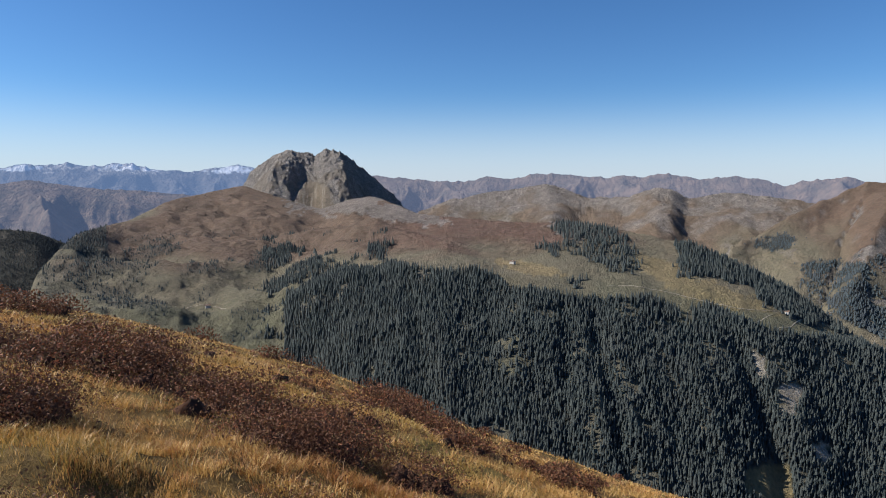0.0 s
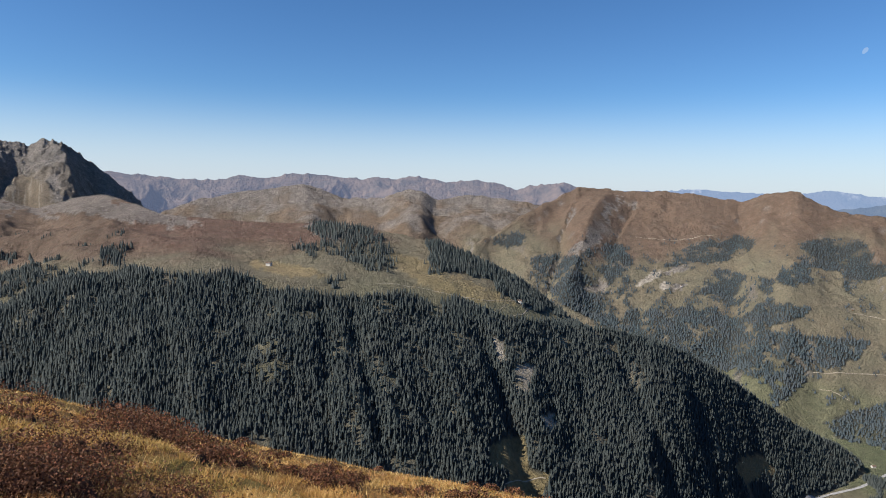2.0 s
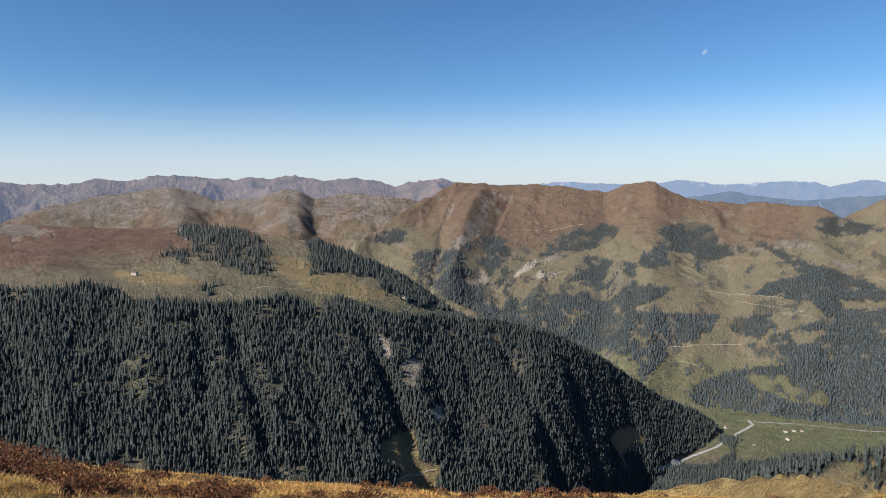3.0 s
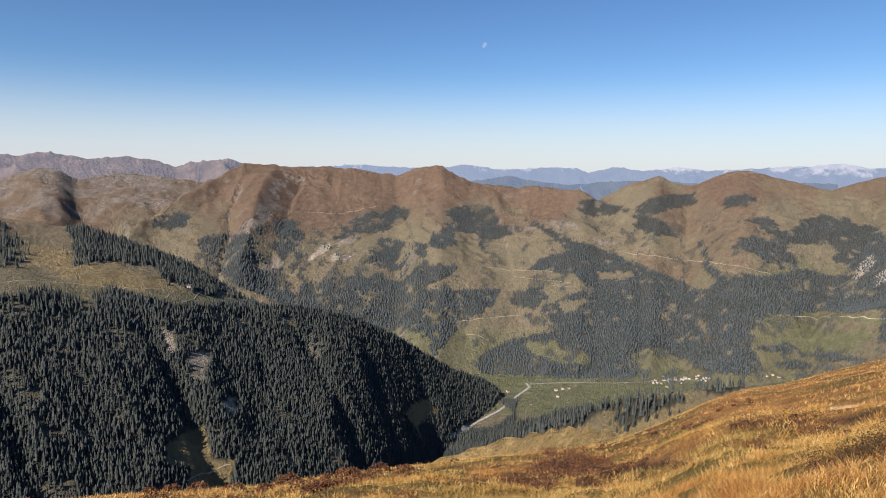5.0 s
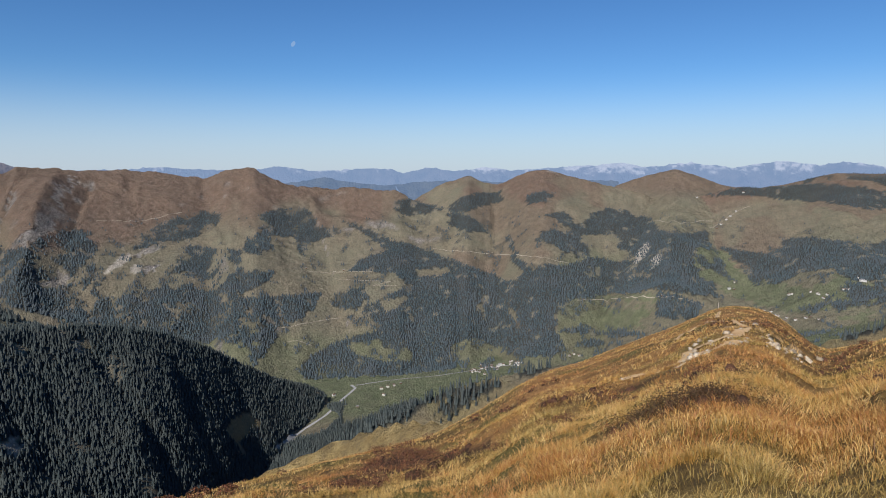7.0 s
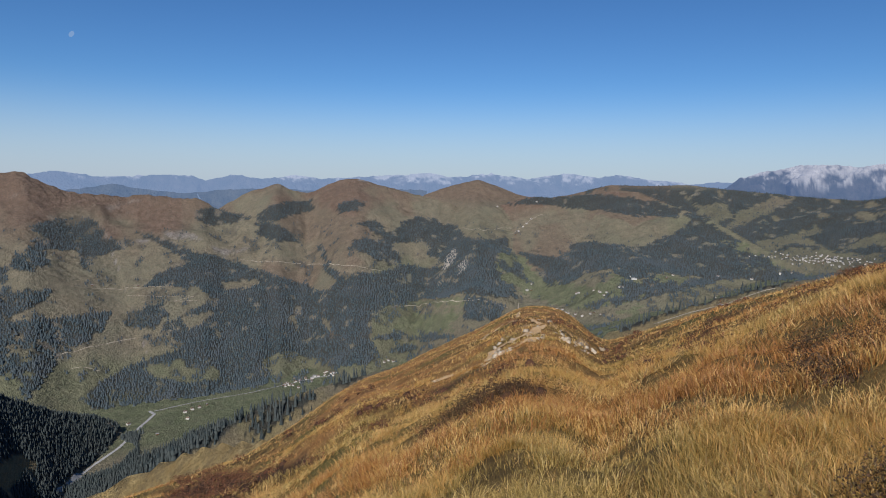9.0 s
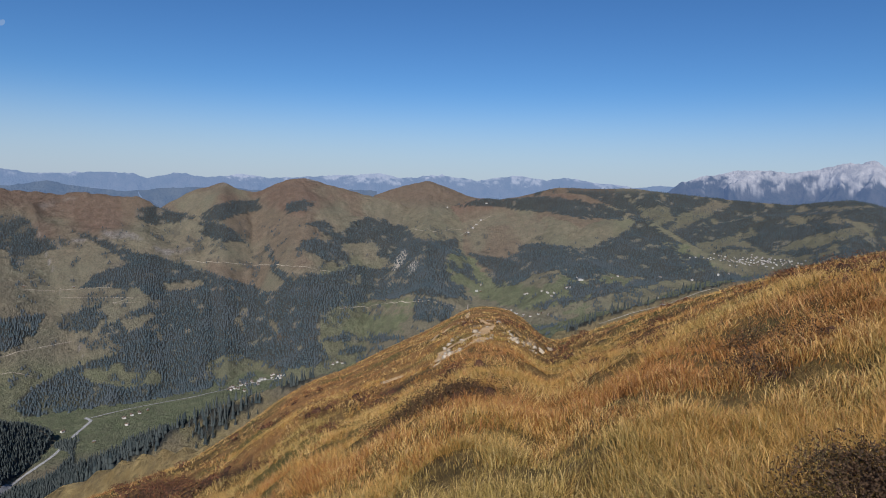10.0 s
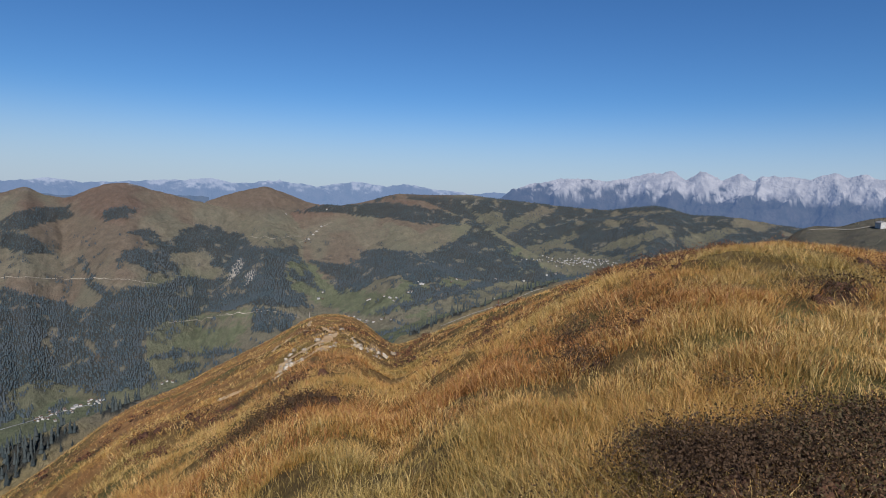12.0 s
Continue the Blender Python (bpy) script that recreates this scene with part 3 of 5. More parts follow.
def woods_mask(az, r, z):
    """How much wood stands on the slopes: the dark front of the ridge and the outlined woods beyond the valley; the
    left hill's shade is laid on as wood too.
    """
    az, r = np.broadcast_arrays(az, r)
    el = np.degrees(np.arctan2(z, r))
    x, y = r * np.sin(np.radians(az)), r * np.cos(np.radians(az))
    ragged = fbm(az / 0.8, el / 0.6, 3, 72)
    front = (el < at(FOREST_TOP, az + 0.5 * ragged) + 0.25 * ragged) & (r < at(FOREST_RIDGE[2], az) + 160) & (az < 34.5)
    tip = (r < at(RIDGE_END[0], az) + 30) & (az > 33) & (az < 58)
    front = (front | tip) * (r > 500) * (r < 2400) * (1 - outlined(az, el, RIDGE_CRAGS + RIDGE_MEADOW, 0.25, 73)) * (1 - 0.7 * outlined(az, el, THIN_RIDGE, 0.6, 74))
    own = outlined(az, el, KNOLL_WOODS, 0.5, 75) * (r > 1200) * (r < 1950) * np.where(az < 20, 0.45, 0.8)
    bush = outlined(az, el, HEATH_BUSHES, 0.6, 76) * (r > 1000) * (r < 3000) * 0.6
    crumbs = smooth(0.16, 0.24, fbm(x / 60, y / 60, 4, 88) + 0.5 * fbm(x / 330, y / 330, 2, 89)) * smooth(-3.6, -5.0, el) * (az < -5) * (r > 1400) * (r < 2900) * 0.4
    bush = np.maximum(bush, crumbs)
    over = outlined(az, el, MASSIF_WOODS_A + MASSIF_WOODS_B + SLOPE_WOODS_A + SLOPE_WOODS_B + SLOPE_WOODS_C + HILL_WOODS_A + HILL_WOODS_B, 0.3, 77) * (1 - outlined(az, el, CLEARINGS + CRAGS, 0.25, 78)) * (r > 2280) * (r < 4330)
    crumbs = smooth(0.25, 0.31, fbm(x / 45, y / 45, 3, 86) + 0.5 * fbm(x / 500, y / 500, 2, 87)) * smooth(-3.2, -5.5, el) * smooth(-19, -17.5, el) * (r > 2300) * (r < 4330) * (az > 26) * 0.5
    thin = 1 - 0.8 * smooth(0.12, 0.22, fbm(x / 80, y / 80, 4, 90)) * smooth(62, 50, az)
    over = np.maximum(over * thin, crumbs)
    far = (az > 97) * (r > 2900) * ((el > at(HILLS[1], az) + 0.05) | (az > 117)) * smooth(-0.1, -0.9, el) * (1 - 0.75 * outlined(az, el, FAR_FIELDS, 0.3, 79)) * (1 - 0.9 * smooth(0.3, 0.4, fbm(x / 160, y / 90, 4, 91)))
    over = np.maximum(over, far) * (1 - 0.95 * outlined(az, el, GREEN_FIELDS, 0.4, 105) * (r > 2300) * smooth(-0.06, 0.02, fbm(x / 75, y / 75, 3, 92) + 0.06))
    belts = np.maximum(outlined(az, el, BELTS, 0.25, 80) * (r > 380), outlined(az, el, SHOULDER_WOODS, 0.3, 81) * (r > 640)) * (r < 2250)
    gorge = ((az > 36) & (az < 54) & (r < 1500) & (r > 480)) * smooth(-23.2, -24.2, el + 0.8 * fbm(az / 2, el, 3, 82))
    kept_open = 1 - outlined(az, el, ROADSIDE, 0.15, 106)
    gorge, front = gorge * kept_open, front * kept_open
    # dense dark wood on the far-left hill, also standing in for its shade
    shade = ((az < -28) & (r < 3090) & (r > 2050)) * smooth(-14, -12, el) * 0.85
    holes = 1 - 0.6 * smooth(0.33, 0.43, fbm(x / 42, y / 42, 3, 100)) * (r > 1000)
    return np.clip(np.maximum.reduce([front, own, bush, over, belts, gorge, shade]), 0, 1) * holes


def shrub_mask(az, r, z):
    el = np.degrees(np.arctan2(z, r))
    m = np.maximum(patches(az, el, SHRUBS_L, 0.35, 1.6, 83), patches(az, el, SHRUBS_R, 0.4, 1.6, 84))
    x, y = r * np.sin(np.radians(az)), r * np.cos(np.radians(az))
    # extra small shrubs past azimuth 95 stand in for shadows between hummocks
    small = smooth(0.27, 0.36, fbm(x / 2.2, y / 2.2, 3, 85) + 0.06 * smooth(95, 105, az)) * smooth(2, 6, r) * smooth(60, 30, r)
    return np.clip(np.maximum(m, 0.8 * small), 0, 1) * (r < 140)


# ---- materials ----
def material(name, rough=0.9):
    m = bpy.data.materials.new(name)
    m.use_nodes = True
    b = m.node_tree.nodes["Principled BSDF"]
    b.inputs["Roughness"].default_value = rough
    b.inputs["Specular IOR Level"].default_value = 0.15
    return m, m.node_tree, b


def node(tree, kind, **inputs):
    n = tree.nodes.new(kind)
    for k, v in inputs.items():
        n.inputs[k.replace("_", " ")].default_value = v
    return n


def blend(tree, fac, a, b, mode='MIX'):
    n = tree.nodes.new("ShaderNodeMix")
    n.data_type, n.blend_type = 'RGBA', mode
    for socket, v in ((n.inputs[0], fac), (n.inputs[6], a), (n.inputs[7], b)):
        if isinstance(v, (int, float)):
            socket.default_value = v
        elif isinstance(v, tuple):
            socket.default_value = (*v, 1)
        else:
            tree.links.new(v, socket)
    return n.outputs[2]


def speckle(tree, scale, detail=4.0, lo=0.35, hi=0.65, rough=0.6):
    """Noise in world metres, stretched to 0..1."""
    geo = tree.nodes.new("ShaderNodeNewGeometry")
    n = node(tree, "ShaderNodeTexNoise", Scale=scale, Detail=detail, Roughness=rough)
    tree.links.new(geo.outputs["Position"], n.inputs["Vector"])
    m = tree.nodes.new("ShaderNodeMapRange")
    m.inputs[1].default_value, m.inputs[2].default_value = lo, hi
    tree.links.new(n.outputs["Fac"], m.inputs[0])
    return m.outputs[0]


def relief(tree, bsdf, fac, distance, strength=0.6):
    b = node(tree, "ShaderNodeBump", Strength=strength, Distance=distance)
    tree.links.new(fac, b.inputs["Height"])
    tree.links.new(b.outputs[0], bsdf.inputs["Normal"])


def channel(tree, name):
    a = tree.nodes.new("ShaderNodeAttribute")
    a.attribute_name = name
    s = tree.nodes.new("ShaderNodeSeparateColor")
    tree.links.new(a.outputs["Color"], s.inputs[0])
    return s.outputs[0], s.outputs[1], s.outputs[2], a.outputs["Alpha"]


def slope_material():
    m, t, b = material("alpine_slopes", 0.95)
    woods, heath, meadow, rock = channel(t, "cover")
    pale, gold, _, _ = channel(t, "cover_more")
    big, mid, fine = speckle(t, 0.006), speckle(t, 0.03, 5), speckle(t, 0.14, 6)
    dry = blend(t, mid, (0.160, 0.134, 0.092), (0.225, 0.188, 0.132))
    dry = blend(t, big, dry, (0.170, 0.155, 0.108))
    red = blend(t, mid, (0.128, 0.073, 0.058), (0.188, 0.118, 0.095))
    red = blend(t, blend(t, fine, (0, 0, 0), (0.5, 0.5, 0.5)), red, (0.10, 0.07, 0.04))
    green = blend(t, mid, (0.100, 0.118, 0.064), (0.155, 0.165, 0.094))
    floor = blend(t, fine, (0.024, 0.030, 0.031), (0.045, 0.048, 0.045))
    stone = blend(t, mid, (0.24, 0.22, 0.21), (0.46, 0.41, 0.375))
    stone = blend(t, fine, stone, (0.22, 0.20, 0.18))
    c = blend(t, heath, dry, red)
    c = blend(t, meadow, c, green)
    c = blend(t, gold, c, blend(t, fine, (0.38, 0.26, 0.10), (0.56, 0.41, 0.18)))
    c = blend(t, rock, c, stone)
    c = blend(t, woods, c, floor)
    c = blend(t, pale, c, blend(t, fine, (0.30, 0.26, 0.21), (0.50, 0.45, 0.38)))
    c = blend(t, blend(t, speckle(t, 0.11, 5, 0.46, 0.62, 0.75), (0.0, 0.0, 0.0), (0.36, 0.36, 0.36)), c, (0.07, 0.066, 0.052))
    c = blend(t, blend(t, speckle(t, 0.018, 8, 0.46, 0.62, 0.7), (0.0, 0.0, 0.0), (0.22, 0.22, 0.22)), c, (0.10, 0.085, 0.068))
    t.links.new(c, b.inputs["Base Color"])
    crag = t.nodes.new("ShaderNodeMath")
    crag.operation = 'MULTIPLY_ADD'
    t.links.new(rock, crag.inputs[0])
    crag.inputs[1].default_value = 0.9
    crag.inputs[2].default_value = 0.7
    rough_h = t.nodes.new("ShaderNodeMath")
    rough_h.operation = 'MULTIPLY'
    t.links.new(crag.outputs[0], rough_h.inputs[0])
    t.links.new(speckle(t, 0.028, 9, 0.2, 0.8, 0.75), rough_h.inputs[1])
    relief(t, b, rough_h.outputs[0], 20.0, 1.0)
    return m


def turf_material():
    m, t, b = material("dry_turf", 0.95)
    shrub, red, bare, green = channel(t, "cover")
    big, mid, fine = speckle(t, 0.18, 4), speckle(t, 1.6, 5), speckle(t, 14.0, 6)
    c = blend(t, mid, (0.052, 0.030, 0.010), (0.22, 0.13, 0.043))
    c = blend(t, blend(t, big, (0, 0, 0), (.6, .6, .6)), c, (0.22, 0.155, 0.055))
    c = blend(t, red, c, blend(t, mid, (0.27, 0.125, 0.042), (0.44, 0.235, 0.085)))
    c = blend(t, green, c, blend(t, mid, (0.09, 0.10, 0.025), (0.16, 0.15, 0.04)))
    c = blend(t, shrub, c, blend(t, fine, (0.03, 0.017, 0.011), (0.09, 0.042, 0.022)))
    c = blend(t, bare, c, blend(t, mid, (0.34, 0.22, 0.115), (0.50, 0.35, 0.20)))
    c = blend(t, blend(t, fine, (0.35, 0.35, 0.35), (0, 0, 0)), c, (0.06, 0.04, 0.015))
    t.links.new(c, b.inputs["Base Color"])
    relief(t, b, speckle(t, 3.0, 8, 0.2, 0.8, 0.7), 0.25, 0.8)
    return m


def island_material(name, stops, rough=0.8, spot=0.6, tint=None, sheen=0.0, shine=0.15):
    """Each loose piece takes its colour from the ramp; wide patches shift it."""
    m, t, b = material(name, rough)
    b.inputs["Specular IOR Level"].default_value = shine
    geo = t.nodes.new("ShaderNodeNewGeometry")
    ramp = t.nodes.new("ShaderNodeValToRGB")
    el = ramp.color_ramp.elements
    while len(el) < len(stops):
        el.new(0.5)
    for k, col in enumerate(stops):
        el[k].position = k / max(1, len(stops) - 1)
        el[k].color = (*col, 1)
    t.links.new(geo.outputs["Random Per Island"], ramp.inputs[0])
    c = ramp.outputs[0]
    if tint:
        c = blend(t, speckle(t, spot, 3, 0.42, 0.62), c, tint)
    t.links.new(c, b.inputs["Base Color"])
    if sheen:
        b.inputs["Subsurface Weight"].default_value = 0.0
        tr = node(t, "ShaderNodeBsdfTranslucent")
        t.links.new(c, tr.inputs[0])
        mix = node(t, "ShaderNodeMixShader", Fac=sheen)
        t.links.new(b.outputs[0], mix.inputs[1])
        t.links.new(tr.outputs[0], mix.inputs[2])
        t.links.new(mix.outputs[0], t.nodes["Material Output"].inputs[0])
    return m


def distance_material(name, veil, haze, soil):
    """Far ranges seen through much air: a backdrop, its haze mixed in as faint glow."""
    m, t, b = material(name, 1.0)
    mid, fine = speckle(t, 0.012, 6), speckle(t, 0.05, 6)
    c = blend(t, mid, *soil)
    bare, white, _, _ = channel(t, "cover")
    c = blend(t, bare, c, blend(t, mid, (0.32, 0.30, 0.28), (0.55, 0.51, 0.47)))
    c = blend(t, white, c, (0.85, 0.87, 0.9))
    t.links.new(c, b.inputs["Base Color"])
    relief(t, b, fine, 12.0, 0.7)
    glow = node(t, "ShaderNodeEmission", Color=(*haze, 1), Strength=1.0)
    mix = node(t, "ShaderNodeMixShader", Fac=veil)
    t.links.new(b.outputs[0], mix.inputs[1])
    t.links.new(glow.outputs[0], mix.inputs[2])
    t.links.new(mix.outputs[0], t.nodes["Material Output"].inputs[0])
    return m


# ---- meshes from arrays ----
def mesh_from(name, verts, faces):
    """A mesh from an (n, 3) array and an (m, k) array of corners."""
    verts, faces = np.ascontiguousarray(verts, np.float32), np.ascontiguousarray(faces, np.int32)
    me = bpy.data.meshes.new(name)
    me.vertices.add(len(verts))
    me.vertices.foreach_set("co", verts.ravel())
    me.loops.add(faces.size)
    me.loops.foreach_set("vertex_index", faces.ravel())
    me.polygons.add(len(faces))
    me.polygons.foreach_set("loop_start", np.arange(0, faces.size, faces.shape[1], dtype=np.int32))
    me.update(calc_edges=True)
    return me


def colours(me, name, values):
    a = me.attributes.new(name, 'FLOAT_COLOR', 'POINT')
    a.data.foreach_set("color", np.ascontiguousarray(values, np.float32).ravel())


def rounded(me):
    me.polygons.foreach_set("use_smooth", np.ones(len(me.polygons), bool))


def grid_faces(rows, cols, wrap=False):
    i, j = np.meshgrid(np.arange(rows - 1), np.arange(cols if wrap else cols - 1), indexing="ij")
    k = (j + 1) % cols
    return np.stack([i * cols + j, (i + 1) * cols + j, (i + 1) * cols + k, i * cols + k], -1).reshape(-1, 4)


# ---- the ground: one sheet from underfoot to the farthest slopes ----
AZ = np.concatenate([np.arange(-39, 141, 0.2), np.arange(141, 321, 2.0)])
RAD = np.concatenate([[0.01], np.geomspace(0.5, 300, 120), np.arange(309, 2400, 9.0), np.arange(2409, 4600, 11.0), [4700, 4800, 4950]])
A2, R2 = np.meshgrid(np.where(AZ > 301, AZ - 360, AZ), RAD)
A2c = np.where(A2 < -60, -60, A2)
near = near_hill(A2, R2)
first = int(np.searchsorted(RAD, 150.0))
flo, stack = far_land(A2[first:], R2[first:])
blank = np.full((first, len(AZ)), -5000.0)
farz = np.concatenate([blank, np.maximum(stack.max(0), flo)])
which = np.concatenate([blank, np.where(flo >= stack.max(0), 99, stack.argmax(0))])
Z2 = np.where(R2 < 150, near, np.maximum(near, farz))
which = np.where((R2 < 150) | (near > farz), 50, which)
EL2 = np.degrees(np.arctan2(Z2, R2))
X2, Y2 = R2 * np.sin(np.radians(A2)), R2 * np.cos(np.radians(A2))
dzr = np.gradient(Z2, RAD, axis=0)
dza = np.gradient(Z2, axis=1) / (np.maximum(R2, 1) * np.radians(np.gradient(AZ))[None, :])
STEEP = np.hypot(dzr, dza)
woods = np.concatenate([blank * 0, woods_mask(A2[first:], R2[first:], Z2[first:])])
n1, n2 = fbm(X2 / 300, Y2 / 300, 4, 91), fbm(X2 / 90, Y2 / 90, 4, 92)
# how high a place looks against the eye's level decides between meadow, dry grass and heath
heath = smooth(-7.0, -3.6, EL2 + 4.0 * n1 - 0.09 * np.clip(A2 - 50, 0, 20)) * (R2 > 2300) * np.isin(which, (3, 4)) * (0.62 + 0.16 * (A2 > 30) * (A2 < 62))
heath = np.maximum(heath, 0.8 * smooth(-2.6, -0.9, EL2 + 3 * n1) * (which == 5))
heath = np.maximum(heath, 0.45 * (which == 5) * smooth(-0.1, 0.25, n1))
heath = np.maximum(heath, 0.6 * (which == 6) * (A2 < 104) * smooth(-3.0, -1.5, EL2))
heath = np.maximum(heath, (which == 0) * smooth(-7.6, -6.0, EL2 + 2.5 * n1 - 0.04 * np.abs(A2)) * smooth(19, 9, A2 + 8 * n2) * smooth(-36, -26, A2 + 14 * n1) * (0.75 + 0.25 * smooth(-8, -2, A2)))
meadow = (which == 99) * smooth(2000, 2200, R2) * 0.95
meadow = np.maximum(meadow, np.isin(which, (4, 5)) * smooth(-13.5, -15.5, EL2 + 2 * n1) * (A2 < 90) * 0.6)
meadow = np.maximum(meadow, (which == 5) * (A2 > 78) * smooth(-7.2, -9.0, EL2 + 2 * n1) * 0.6)
meadow = np.maximum(meadow, (which == 6) * smooth(-1.5, -3, EL2 + 1.5 * n1) * np.where(A2 > 104, 0.3, 0.1))
meadow = np.maximum(meadow, (which == 0) * smooth(-8, -11, EL2 + 3 * n1) * 0.35)
meadow = np.maximum(meadow, np.isin(which, (8, 9)) * smooth(-.25, .25, n1 + n2) * 0.6)
meadow = np.maximum(meadow, 0.85 * outlined(A2, EL2, GREEN_FIELDS, 0.7, 105) * (R2 > 2300))
rock = 0.8 * smooth(1.15, 1.5, STEEP + 0.6 * n2) * np.isin(which, (3, 4)) * (R2 > 2300)
rock = np.maximum(rock, (which == 3) * smooth(-4.5, -0.5, EL2 + 4 * n2) * 0.75)
rock = np.maximum(rock, 0.9 * outlined(A2, EL2, CRAGS, 0.4, 93) * (R2 > 2300) * smooth(-.35, -.05, n2))
rock = np.maximum(rock, 0.7 * (which == 5) * smooth(0.1, 0.3, n2) * smooth(-1.2, -0.3, EL2))
rock = np.maximum(rock, patches(A2, EL2, [(-9, -1.8, 4.5, 1.0, 0), (-4, -2.6, 4, .8, 10), (12, -4.2, 2.4, .7, 5)], 0.6, 0.8, 94) * (which == 0) * 0.65)
pale = outlined(A2, EL2, RIDGE_CRAGS, 0.3, 96) * (R2 > 700) * (R2 < 2000) * smooth(-.5, -.2, n2)
pale = np.maximum(pale, patches(A2, EL2, [(85.0, -7.3, .35, 1.0, 30), (86.2, -7.9, .35, .7, 25), (41.3, -8.1, .4, .3, 0), (40.0, -7.6, 1.2, .25, -35)], 0.5, 0.6, 97) * (R2 > 2300))
pale = np.maximum(pale, 0.4 * outlined(A2, EL2, THIN_RIDGE, 0.6, 98) * (R2 > 700) * (R2 < 1900) * smooth(0, .3, n2))
pale = np.maximum(pale, 0.4 * smooth(0.36, 0.44, fbm(X2 / 42, Y2 / 42, 3, 100)) * woods * (R2 > 1000))
shrub = shrub_mask(A2, R2, Z2)
n3, n4 = fbm(X2 / 9, Y2 / 9, 4, 101), fbm(X2 / 3, Y2 / 3, 4, 102)
redness = (which != 7) * np.clip(smooth(-.05, .3, n3) * 0.7 + smooth(70, 78, A2) * smooth(96, 90, A2) * smooth(25, 60, R2 + 60 * n3) * 0.8, 0, 1)
greenish = smooth(0.12, 0.35, fbm(X2 / 5, Y2 / 5, 3, 103)) * 0.6
bare = patches(A2, EL2, [(94.7, -13.22, 0.8, 0.25, 35), (96, -13.89, 1.0, 0.4, 35), (97.3, -14.39, 0.8, 0.35, 30), (95.5, -14.51, 0.6, 0.3, 20), (93.2, -12.8, 1.3, 0.25, -10), (91.7, -14.13, 0.9, 0.35, -35), (90.1, -15.19, 0.9, 0.4, -35), (88.6, -16.74, 0.9, 0.45, -40), (87.8, -17.35, 1.1, 0.3, -30), (85.8, -18.78, 1.3, 0.25, -25), (84.9, -20.1, 1.3, 0.26, -20), (82.2, -21.08, 1.2, 0.26, -10)], 0.7, 0.5, 104) * (R2 > 30) * (R2 < 160) * smooth(-0.15, 0.1, n4)
isnear = (R2 < 150) | (near > farz)
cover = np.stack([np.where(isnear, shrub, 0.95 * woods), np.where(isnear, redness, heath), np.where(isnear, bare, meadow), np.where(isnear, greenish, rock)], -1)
ground_mesh = mesh_from("ground", np.stack([X2, Y2, Z2], -1).reshape(-1, 3), grid_faces(len(RAD), len(AZ), True))
colours(ground_mesh, "cover", cover.reshape(-1, 4))
more = np.zeros_like(cover)
more[..., 0] = np.where(isnear, 0, pale)
more[..., 1] = (which == 7) * (0.75 + 0.25 * smooth(-.3, .1, n2)) + 0.4 * np.isin(which, (8, 9)) * smooth(-.3, .1, n1)
more[..., 1] += 0.3 * (which == 0) * patches(A2, EL2, [(24, -9.3, 4.5, 0.9, 10), (19.5, -7.5, 3, 0.9, 20), (8, -7.6, 3, .5, 10)], 0.5, 1.0, 99)
more[..., 1] += 0.35 * outlined(A2, EL2, RIDGE_MEADOW, 0.25, 73) * (R2 < 2000)
colours(ground_mesh, "cover_more", more.reshape(-1, 4))
rounded(ground_mesh)
ground_mesh.materials.append(slope_material())
ground_mesh.materials.append(turf_material())
fi = grid_faces(len(RAD), len(AZ), True)[:, 0]
ground_mesh.polygons.foreach_set("material_index", (isnear.reshape(-1)[fi]).astype(np.int32))
ground = tagged(new("ground", ground_mesh), "autumn alpine hill, wooded ridges and valley", "ground", kind="structure")



def seen_at(az, el, nearest=120.0):
    """Distance at which the line of sight meets the ground sheet."""
    az, el = np.atleast_1d(np.asarray(az, float)), np.atleast_1d(np.asarray(el, float))
    col = np.clip((az + 39) / 0.2, 0, 898)
    c0 = col.astype(int)
    f = col - c0
    grid = EL2[:, c0] * (1 - f) + EL2[:, c0 + 1] * f
    hit = (grid > el[None, :]) & (RAD > nearest)[:, None]
    k = np.maximum(hit.argmax(0), 1)
    e0, e1 = grid[k - 1, np.arange(len(az))], grid[k, np.arange(len(az))]
    w = np.clip((el - e0) / np.where(np.abs(e1 - e0) < 1e-6, 1, e1 - e0), 0, 1)
    return np.where(hit.any(0), RAD[k - 1] + w * (RAD[k] - RAD[k - 1]), 0)


